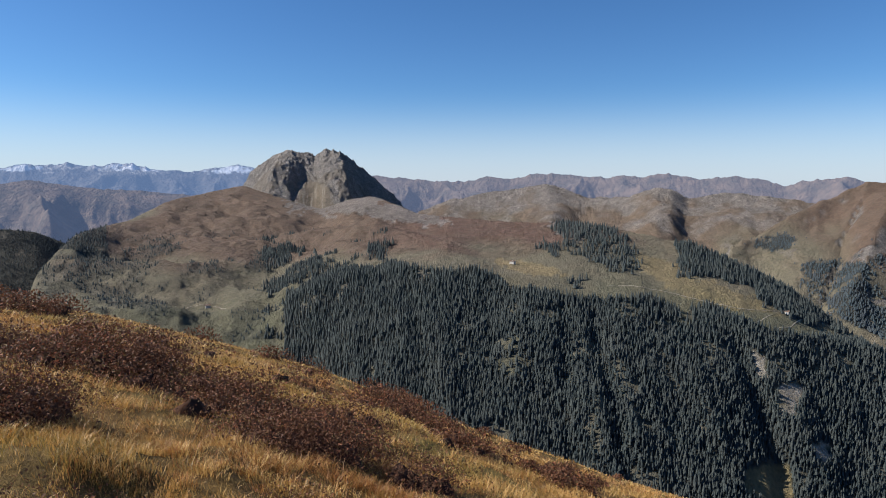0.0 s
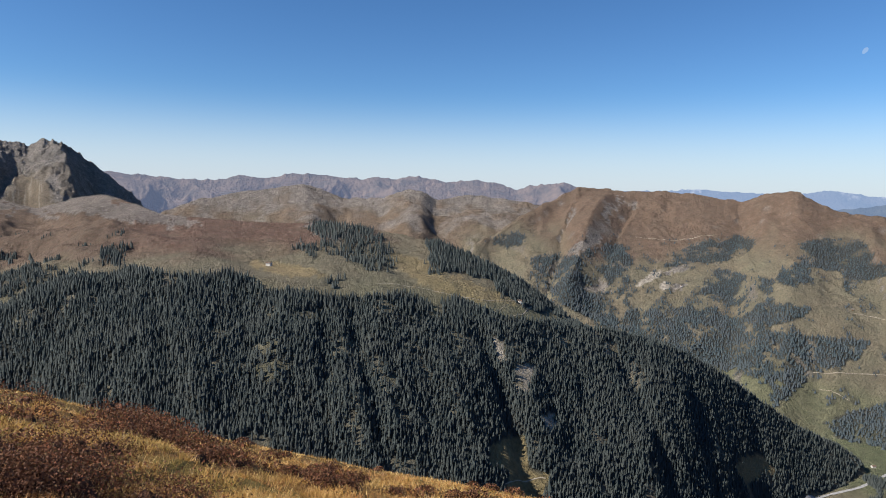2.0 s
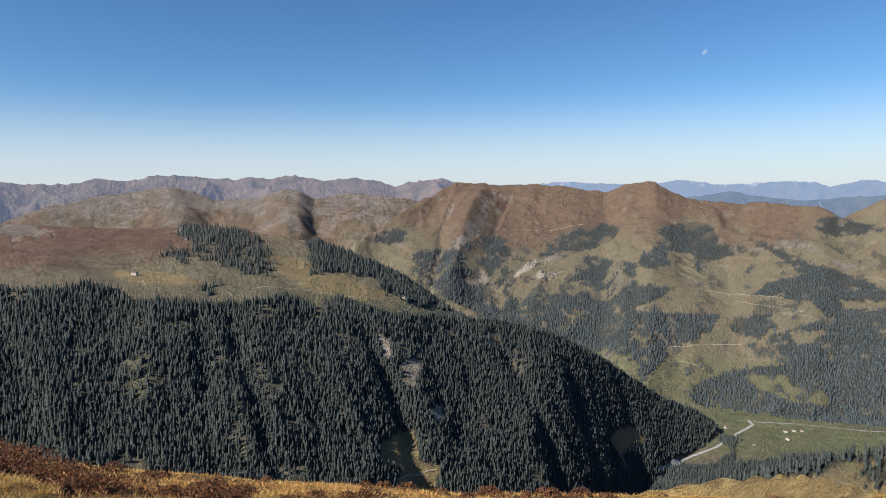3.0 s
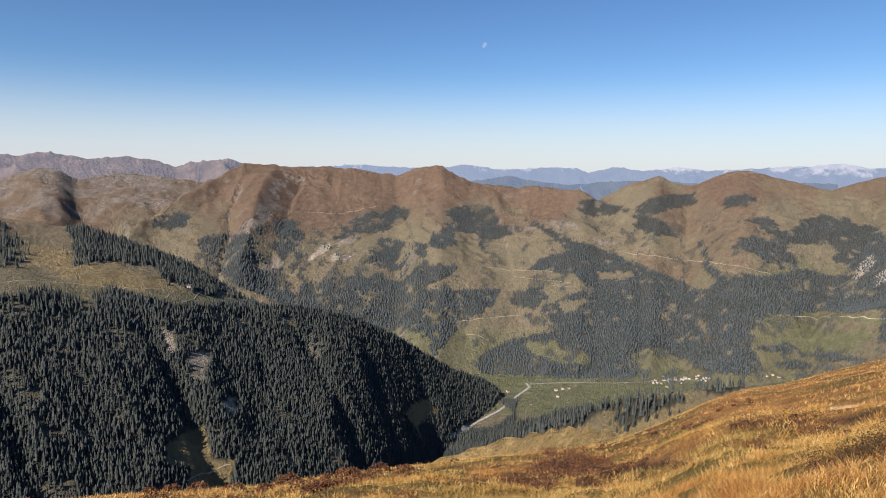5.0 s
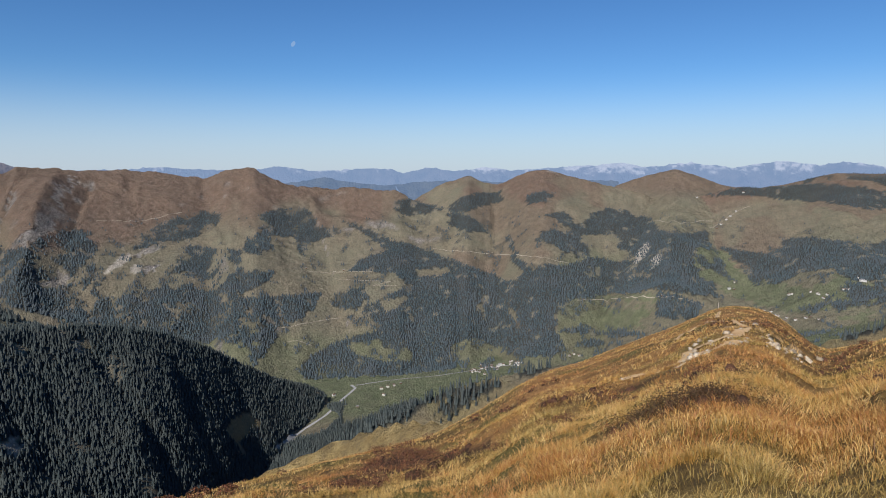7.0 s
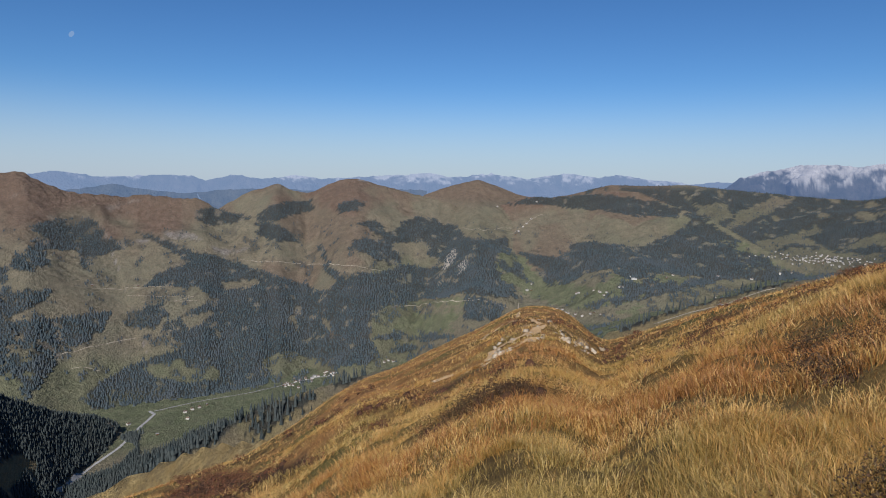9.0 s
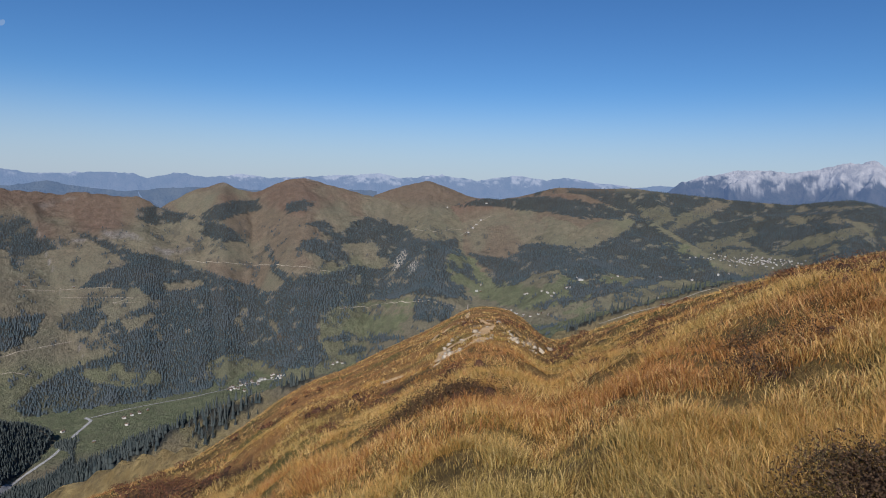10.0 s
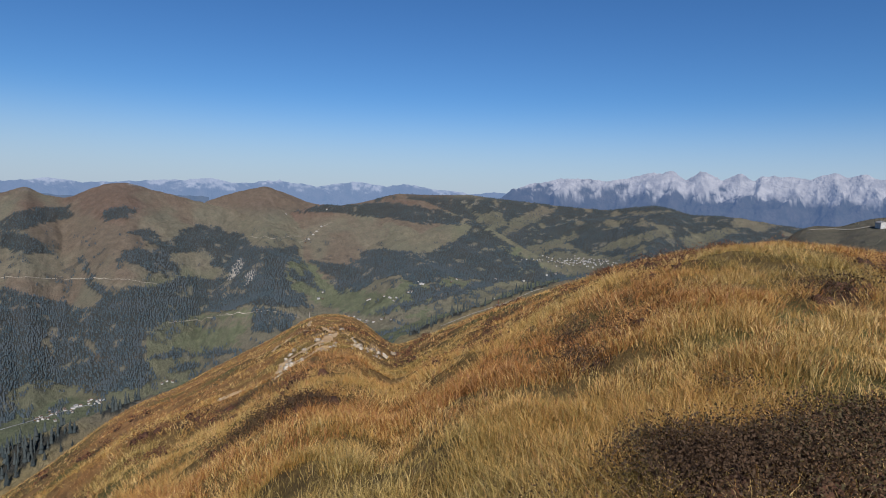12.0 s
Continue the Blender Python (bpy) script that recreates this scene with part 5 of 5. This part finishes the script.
shrub_leaves("bilberry_shrubs", BERRY, 2400, 420, 4.5, 12.0, -39, 50, 41, "dark red bilberry shrubs among the grass")
shrub_leaves("heather_shrubs", HEATHER, 2600, 460, 3.0, 12.0, 50, 141, 43, "dark brown heather cushions among the grass")
shrub_leaves("heath_shrubs", BERRY, 3600, 420, 11.0, 130.0, -39, 50, 42, "low red-brown heath shrubs on the slope")
shrub_leaves("brown_shrubs", BERRY, 4300, 150, 11.0, 130.0, 50, 141, 44, "low brown heath shrubs on the slope")


# ---- roads and tracks, laid on the relief ----
def lay(name, points, width, mat, label, lift=1.0, nearest=640.0):
    pts = np.array(points, float)
    t = np.concatenate([[0], np.cumsum(np.hypot(np.diff(pts[:, 0]), np.diff(pts[:, 1])))])
    k = np.linspace(0, t[-1], max(6, int(t[-1] / 0.12)))
    az = np.interp(k, t, pts[:, 0])
    el = np.interp(k, t, pts[:, 1])
    r = seen_at(az, el, nearest)
    good = r > 0
    az, r = az[good], r[good]
    soft = np.hanning(17)[1:-1]
    r = np.convolve(np.pad(r, 7, mode="edge"), soft / soft.sum(), "valid")
    x, y = r * np.sin(np.radians(az)), r * np.cos(np.radians(az))
    dx, dy = np.gradient(x), np.gradient(y)
    n = np.hypot(dx, dy) + 1e-6
    w = 0.55 * width * (0.5 + 0.3 * fbm(k[good] * 2.3, k[good] * 0 + width, 3, 110))
    strips = []
    for side in (-1, -0.4, 0.4, 1):
        px, py = x - dy / n * w * side, y + dx / n * w * side
        strips.append(np.stack([px, py, height(np.degrees(np.arctan2(px, py)), np.hypot(px, py)) + lift * (1 if abs(side) < 1 else 0.7)], -1))
    me = mesh_from(name, np.stack(strips, 1).reshape(-1, 3), grid_faces(len(x), 4))
    me.materials.append(mat)
    rounded(me)
    return tagged(new(name, me), label, "road", kind="structure")


def plain(name, low, high, scale, rough=0.9):
    m, t, b = material(name, rough)
    c = blend(t, speckle(t, scale, 5), low, high)
    t.links.new(c, b.inputs["Base Color"])
    return m


GRAVEL = plain("pale_gravel", (0.27, 0.235, 0.18), (0.40, 0.35, 0.28), 0.2)
ASPHALT = plain("weathered_asphalt", (0.22, 0.22, 0.22), (0.36, 0.35, 0.34), 0.1)
lay("road_valley", [(51.83, -24.13), (54.18, -22.77), (56.5, -21.61), (58, -20.38), (59.25, -19.48), (58.83, -19.08)], 16, ASPHALT, "grey valley road along the stream")
lay("road_village", [(59.24, -19.24), (62.21, -18.92), (66.97, -18.58), (70.57, -18.05), (74.79, -17.36)], 9, ASPHALT, "grey village road", nearest=1500)
for n, pts, w in (
        (1, [(14.72, -9.02), (16.39, -8.8), (19.68, -9.22), (22.86, -9.87), (25.9, -10.28), (29.17, -10.17), (31.51, -10.24)], 4),
        (2, [(25.96, -11.56), (26.99, -11.14), (27.9, -10.38)], 3.5), (3, [(28.12, -11.66), (29.24, -11.36), (29.72, -10.78), (30.94, -10.3)], 5), (4, [(31.22, -11.88), (33.83, -11.81), (34.76, -11.85), (34.82, -11.55)], 4),
        (5, [(54.73, -8.99), (57, -9.23), (59.47, -9.21), (60.93, -9.25)], 6), (6, [(57.51, -9.82), (59.49, -10), (62.64, -10.16), (60.97, -10.53), (63.13, -10.53)], 5),
        (7, [(52.76, -13.97), (55.06, -13.6), (58.08, -13.23)], 6), (8, [(53.29, -15.05), (54.32, -15.17), (55.35, -15.57)], 6), (9, [(66.49, -7.22), (69.61, -7.54), (73, -7.71), (76.21, -7.94), (78.89, -8.41)], 6),
        (10, [(38.64, -4.1), (41.67, -4.29), (43.97, -3.85), (45, -3.55)], 6), (11, [(39.84, -7.57), (41.13, -6.98), (42.67, -6.49)], 7), (12, [(85.92, -4.41), (88.23, -4.72), (89.75, -4.29), (90.51, -4.37)], 6),
        (13, [(90.27, -5.04), (91.27, -4.41), (92.01, -3.73), (93.24, -3)], 8), (14, [(79.56, -11.7), (83.18, -11.28), (86.29, -10.98), (88.36, -10.99), (90.44, -11.53)], 7), (15, [(-23.23, -10.31), (-20.77, -10.25), (-19.18, -10.74)], 5),
        (16, [(23.65, -25.72), (26.97, -26.01), (29.45, -25.45), (31.73, -25.03)], 4), (17, [(103.14, -12.28), (105.97, -11.07), (108.73, -10.11), (111.36, -8.82), (112.31, -8.45)], 3), (18, [(133.1, -2.26), (135.34, -2), (135.72, -2.15), (137.29, -1.72)], 3)):
    lay("track_%d" % n, pts, w * 0.62, GRAVEL, "pale gravel farm track on the slope", nearest=500)


# ---- houses ----
def part(name, bm, mat, parent, label=""):
    me = bpy.data.meshes.new(name)
    bm.to_mesh(me)
    bm.free()
    me.materials.append(mat)
    ob = new(name, me)
    ob.parent = parent
    return tagged(ob, label)


def box(bm, x0, y0, z0, x1, y1, z1):
    m = Matrix.Translation(((x0 + x1) / 2, (y0 + y1) / 2, (z0 + z1) / 2)) @ Matrix.Diagonal((x1 - x0, y1 - y0, z1 - z0, 1))
    return bmesh.ops.create_cube(bm, size=1, matrix=m)


def house(wall_mat, timber, roof_mat, long, wide, tall, label, storeys=2):
    """A chalet with a low gable, deep eaves, a timber gable and rows of windows."""
    top = new("chalet")
    rise = wide * 0.23
    bm = bmesh.new()
    v = [bm.verts.new(c) for c in ((-wide / 2, 0, -3), (wide / 2, 0, -3), (wide / 2, 0, tall), (0, 0, tall + rise), (-wide / 2, 0, tall))]
    f = bm.faces.new(v)
    ex = bmesh.ops.extrude_face_region(bm, geom=[f])
    bmesh.ops.translate(bm, vec=(0, long, 0), verts=[e for e in ex["geom"] if isinstance(e, bmesh.types.BMVert)])
    bmesh.ops.translate(bm, vec=(0, -long / 2, 0), verts=bm.verts)
    bmesh.ops.recalc_face_normals(bm, faces=bm.faces)
    part("wall", bm, wall_mat, top)
    for s in (-1, 1):
        bm = bmesh.new()
        a, d = Vector((0, 0, tall + rise + 0.15)), Vector((s * (wide / 2 + 1.1), 0, tall - 0.45 * rise / wide * 2 + 0.15))
        pts = [Vector((p.x, y, p.z + h)) for h in (0, 0.3) for y in (-long / 2 - 1.2, long / 2 + 1.2) for p in (a, d)]
        bv = [bm.verts.new(p) for p in pts]
        for q in ((0, 1, 3, 2), (4, 6, 7, 5), (0, 4, 5, 1), (2, 3, 7, 6), (1, 5, 7, 3), (0, 2, 6, 4)):
            bm.faces.new([bv[i] for i in q])
        bmesh.ops.recalc_face_normals(bm, faces=bm.faces)
        part("roof_slope", bm, roof_mat, top)
    bm = bmesh.new()
    box(bm, -wide / 2 - 0.05, -long / 2 - 0.12, tall * 0.5, wide / 2 + 0.05, -long / 2 + 0.02, tall * 0.98)
    part("timber_gable", bm, timber, top)
    bm = bmesh.new()
    box(bm, wide * 0.2, long * 0.1, tall + rise * 0.4, wide * 0.2 + 0.9, long * 0.1 + 0.9, tall + rise + 1.2)
    part("chimney", bm, wall_mat, top)
    for k in range(storeys):
        for i in range(3):
            bm = bmesh.new()
            x = (i - 1) * wide * 0.28
            z = 1.0 + k * 2.7
            box(bm, x - 0.5, -long / 2 - 0.16, z, x + 0.5, -long / 2 - 0.02, z + 1.2)
            part("window", bm, PANE, top)
    return tagged(top, label, "house", "houses of the valley")


PANE = plain("dark_pane", (0.02, 0.025, 0.03), (0.05, 0.055, 0.06), 1.0, 0.15)
LIME = plain("whitewash", (0.38, 0.36, 0.33), (0.56, 0.54, 0.50), 0.6)
TIMBER = plain("dark_timber", (0.07, 0.04, 0.022), (0.15, 0.085, 0.045), 2.0)
SHINGLE = plain("brown_shingle", (0.10, 0.065, 0.045), (0.19, 0.13, 0.10), 1.5)
SLATE = plain("grey_roof", (0.16, 0.15, 0.15), (0.30, 0.29, 0.28), 1.2)
kinds = [house(LIME, TIMBER, SHINGLE, 15, 12, 6.2, "whitewashed chalet with brown shingle roof in the valley"),
         house(TIMBER, TIMBER, SLATE, 11, 9, 4.2, "dark timber farmhouse with grey roof on the meadow", 1),
         house(LIME, LIME, SLATE, 20, 13, 8.5, "large white house with grey roof in the valley", 3)]
rng = np.random.default_rng(77)
FARMS = [(55.08, -8.83), (58.38, -9.09), (61.64, -19.63), (62.23, -19.48), (62.81, -19.38), (61.86, -20.17), (63.44, -19.23), (59.39, -21.08), (57.23, -20.0), (42.65, -8.12), (28.86, -10.33), (31.88, -10.02), (6.31, -7.19), (-20.64, -10.5)]
VILLAGE = [(69.95, -18.18), (70.48, -18.2), (71.0, -17.95), (71.44, -17.98), (71.95, -17.77), (72.5, -17.74), (73.05, -17.57), (73.63, -17.49), (74.21, -17.36), (79.06, -16.53), (79.42, -16.38), (79.87, -16.47)]
HILLSIDE = [(91.18, -4.66), (91.57, -4.25), (91.86, -3.94), (92.25, -3.52), (90.88, -4.97), (89.2, -2.47), (92.71, -2.0), (80.07, -11.6), (86.81, -10.87), (96.46, -10.02), (100.33, -9.21), (104.04, -8.2), (98.42, -9.77), (94.77, -11.5), (95.78, -11.8),
            (97.03, -11.97), (97.76, -11.73), (96.29, -12.12), (92.44, -9.94), (101.26, -8.52), (108.05, -7.83), (110.61, -7.87), (112.62, -7.29), (113.41, -7.13)]
ring = [(a + rng.normal(0, .5), e + rng.normal(0, .16)) for a, e in VILLAGE[:9] + HILLSIDE[12:20] + HILLSIDE[9:13] for _ in range(2)]
town = [(a, -5.94 + 0.001 * (a - 112.9) + rng.normal(0, .22)) for a in rng.normal(115.8, 1.9, 150)]
for group, spots, scale, mix in (("farms on the slopes", FARMS, 0.75, (.5, .5, 0)), ("village houses", VILLAGE, 0.7, (.6, .2, .2)), ("hillside houses", HILLSIDE, 0.75, (.6, .25, .15)), ("houses round the village", ring, 0.65, (.6, .2, .2)), ("town houses", town, 0.42, (.45, .2, .35))):
    a, e = np.array(spots).T
    r = seen_at(a, e, 900.0)
    z = height(a, r)
    for i in np.flatnonzero(r > 0):
        k = rng.choice(3, p=mix)
        c = copy_thing(kinds[k], pose(r[i] * math.sin(radians(a[i])), r[i] * math.cos(radians(a[i])), z[i] + 1.2, 0, 0, rng.uniform(0, 360)))
        c.scale = (scale, scale, scale)
        c["group"] = group
for k, (a, e, d) in zip(kinds, ((108.0, -9.6, 640.0), (108.35, -10.3, 600.0), (137.8, -1.75, 500.0))):
    r = seen_at(a, e, d)[0]
    k.matrix_world = pose(r * math.sin(radians(a)), r * math.cos(radians(a)), height(a, r) + 0.4, 0, 0, 70) @ Matrix.Diagonal((0.42, 0.42, 0.42, 1))


# ---- single spruces on the spur under the hill ----
BARK = plain("spruce_bark", (0.06, 0.045, 0.035), (0.12, 0.09, 0.07), 4.0)


def spruce(tall, seed):
    rng = np.random.default_rng(seed)
    top = new("spruce_tree")
    bm = bmesh.new()
    bmesh.ops.create_cone(bm, segments=8, radius1=tall * 0.022, radius2=tall * 0.004, depth=tall * 0.97, matrix=Matrix.Translation((0, 0, tall * 0.47)))
    part("trunk", bm, BARK, top)
    verts, tris = [], []
    for k in range(26):
        h = tall * (0.07 + 0.9 * k / 26)
        reach = tall * 0.2 * (1 - k / 27) ** 0.8
        for i in range(9):
            a = rng.uniform(0, 6.28)
            l = reach * rng.uniform(0.6, 1.15)
            d = np.array([math.cos(a), math.sin(a), 0])
            s = np.array([-math.sin(a), math.cos(a), 0])
            o = np.array([0, 0, h + rng.uniform(-.02, .02) * tall])
            tip = o + d * l - np.array([0, 0, l * rng.uniform(.25, .6)])
            mid = o + d * l * 0.55 + np.array([0, 0, -l * 0.08])
            b = len(verts)
            verts += [o, mid - s * l * .28 - np.array([0, 0, l * .12]), tip, mid + s * l * .28 - np.array([0, 0, l * .12]), mid + np.array([0, 0, l * .05])]
            tris += [(b, b + 1, b + 4), (b + 1, b + 2, b + 4), (b + 2, b + 3, b + 4), (b + 3, b, b + 4)]
    me = mesh_from("crown", np.array(verts), np.array(tris))
    me.materials.append(SPRUCE)
    crown = new("crown", me)
    crown.parent = top
    return tagged(top, "lone dark green spruce on the grassy spur", "tree", "spruces on the spur")


first = spruce(6.5, 3)
spots = [(68.0, -22.4, 1.0), (68.6, -21.95, 0.85), (69.7, -21.4, 0.8), (70.5, -21.1, 0.6), (71.6, -20.7, 0.55), (67.2, -22.6, 0.5), (63.0, -22.5, 0.4), (72.4, -20.4, 0.4)]
for i, (a, e, s) in enumerate(spots):
    r = seen_at(a, e, 70.0)[0]
    m = pose(r * math.sin(radians(a)), r * math.cos(radians(a)), height(a, r) - 0.1, 0, 0, 50 * i)
    s *= r / 260
    if i == 0:
        first.matrix_world = m @ Matrix.Diagonal((s, s, s, 1))
    else:
        copy = copy_thing(first, m)
        copy.scale = (s, s, s)

# the marker post on the knoll
bm = bmesh.new()
bmesh.ops.create_cone(bm, segments=10, radius1=0.09, radius2=0.07, depth=1.5, matrix=Matrix.Translation((0, 0, 0.65)))
bmesh.ops.bevel(bm, geom=bm.edges, offset=0.01, segments=1)
me = bpy.data.meshes.new("marker_post")
bm.to_mesh(me)
bm.free()
me.materials.append(plain("grey_wood", (0.28, 0.24, 0.2), (0.42, 0.37, 0.31), 8))
post = tagged(new("marker_post", me), "weathered grey wooden post on the knoll path", "post")
post.matrix_world = pose(128 * math.sin(radians(91.3)), 128 * math.cos(radians(91.3)), height(91.3, 128.0), 2, 3, 0)


# ---- the trodden path over the knoll, with bare stones beside it ----
DUST = plain("dusty_path", (0.36, 0.225, 0.11), (0.54, 0.37, 0.20), 1.2)
for n, pts, w in ((1, [(83.83, -21.08), (86.18, -19.59), (88.00, -18.33), (88.91, -16.83), (89.09, -15.58), (90.52, -14.64), (92.55, -13.80), (93.65, -13.00)], 1.1), (2, [(93.65, -13.00), (92.01, -12.58), (90.47, -12.89), (88.94, -13.84), (87.92, -14.62)], 0.7), (3, [(91.24, -12.56), (91.33, -12.10), (91.73, -11.79)], 0.8), (4, [(88.00, -18.33), (89.54, -17.05), (90.81, -16.01), (92.06, -14.47), (93.07, -14.08)], 0.8)):
    lay("path_%d" % n, pts, w * 0.8, DUST, "pale dusty hiking path worn into the knoll", 0.08, 25.0)


def stones(name, spots, each, reach, seed, label):
    rng = np.random.default_rng(seed)
    a, e = np.repeat(np.array(spots), each, axis=0).T
    n = len(a)
    a, e = a + rng.normal(0, reach, n), e + rng.normal(0, reach * 0.6, n)
    r = seen_at(a, e, 25.0)
    ok = (r > 0) & (r < 200)
    a, r = a[ok], r[ok]
    n = len(a)
    c = xyz(a, r, near_hill(a, r))
    size = 0.45 * rng.uniform(0.12, 0.5, n) ** 1.3
    lat, lon = np.array([-0.6, 0.1, 0.75]), np.arange(6) / 6 * 2 * np.pi
    unit = np.concatenate([np.stack([np.cos(l) * np.cos(lon + l), np.cos(l) * np.sin(lon + l), np.sin(l) + 0 * lon], -1) for l in lat] + [np.array([[0, 0, 1.0]])])
    v = c[:, None, :] + unit[None] * rng.uniform(0.65, 1.2, (n, 19, 1)) * size[:, None, None] * np.array([1.3, 1.1, 0.7])
    one = [(i * 6 + k, i * 6 + (k + 1) % 6, (i + 1) * 6 + (k + 1) % 6) for i in range(2) for k in range(6)] + [(i * 6 + k, (i + 1) * 6 + (k + 1) % 6, (i + 1) * 6 + k) for i in range(2) for k in range(6)] + [(12 + k, 12 + (k + 1) % 6, 18) for k in range(6)]
    me = mesh_from(name, v.reshape(-1, 3), (np.arange(n)[:, None, None] * 19 + np.array(one)[None]).reshape(-1, 3))
    me.materials.append(island_material("pale_stone", [(0.26, 0.20, 0.14), (0.38, 0.31, 0.23), (0.50, 0.43, 0.34)], 0.9))
    return tagged(new(name, me), label, "stone", kind="stuff")


stones("loose_stones", [(83.83, -21.08), (86.18, -19.59), (88.00, -18.33), (88.91, -16.83), (89.09, -15.58), (90.52, -14.64), (92.55, -13.80), (93.65, -13.00)] + [(88.00, -18.33), (89.54, -17.05), (90.81, -16.01), (92.06, -14.47), (93.07, -14.08)] + [(95.36, -14.05), (96.13, -14.40), (97.14, -14.72), (97.90, -14.96), (94.84, -13.59)], 8, 0.4, 91, "pale loose stones along the worn path")
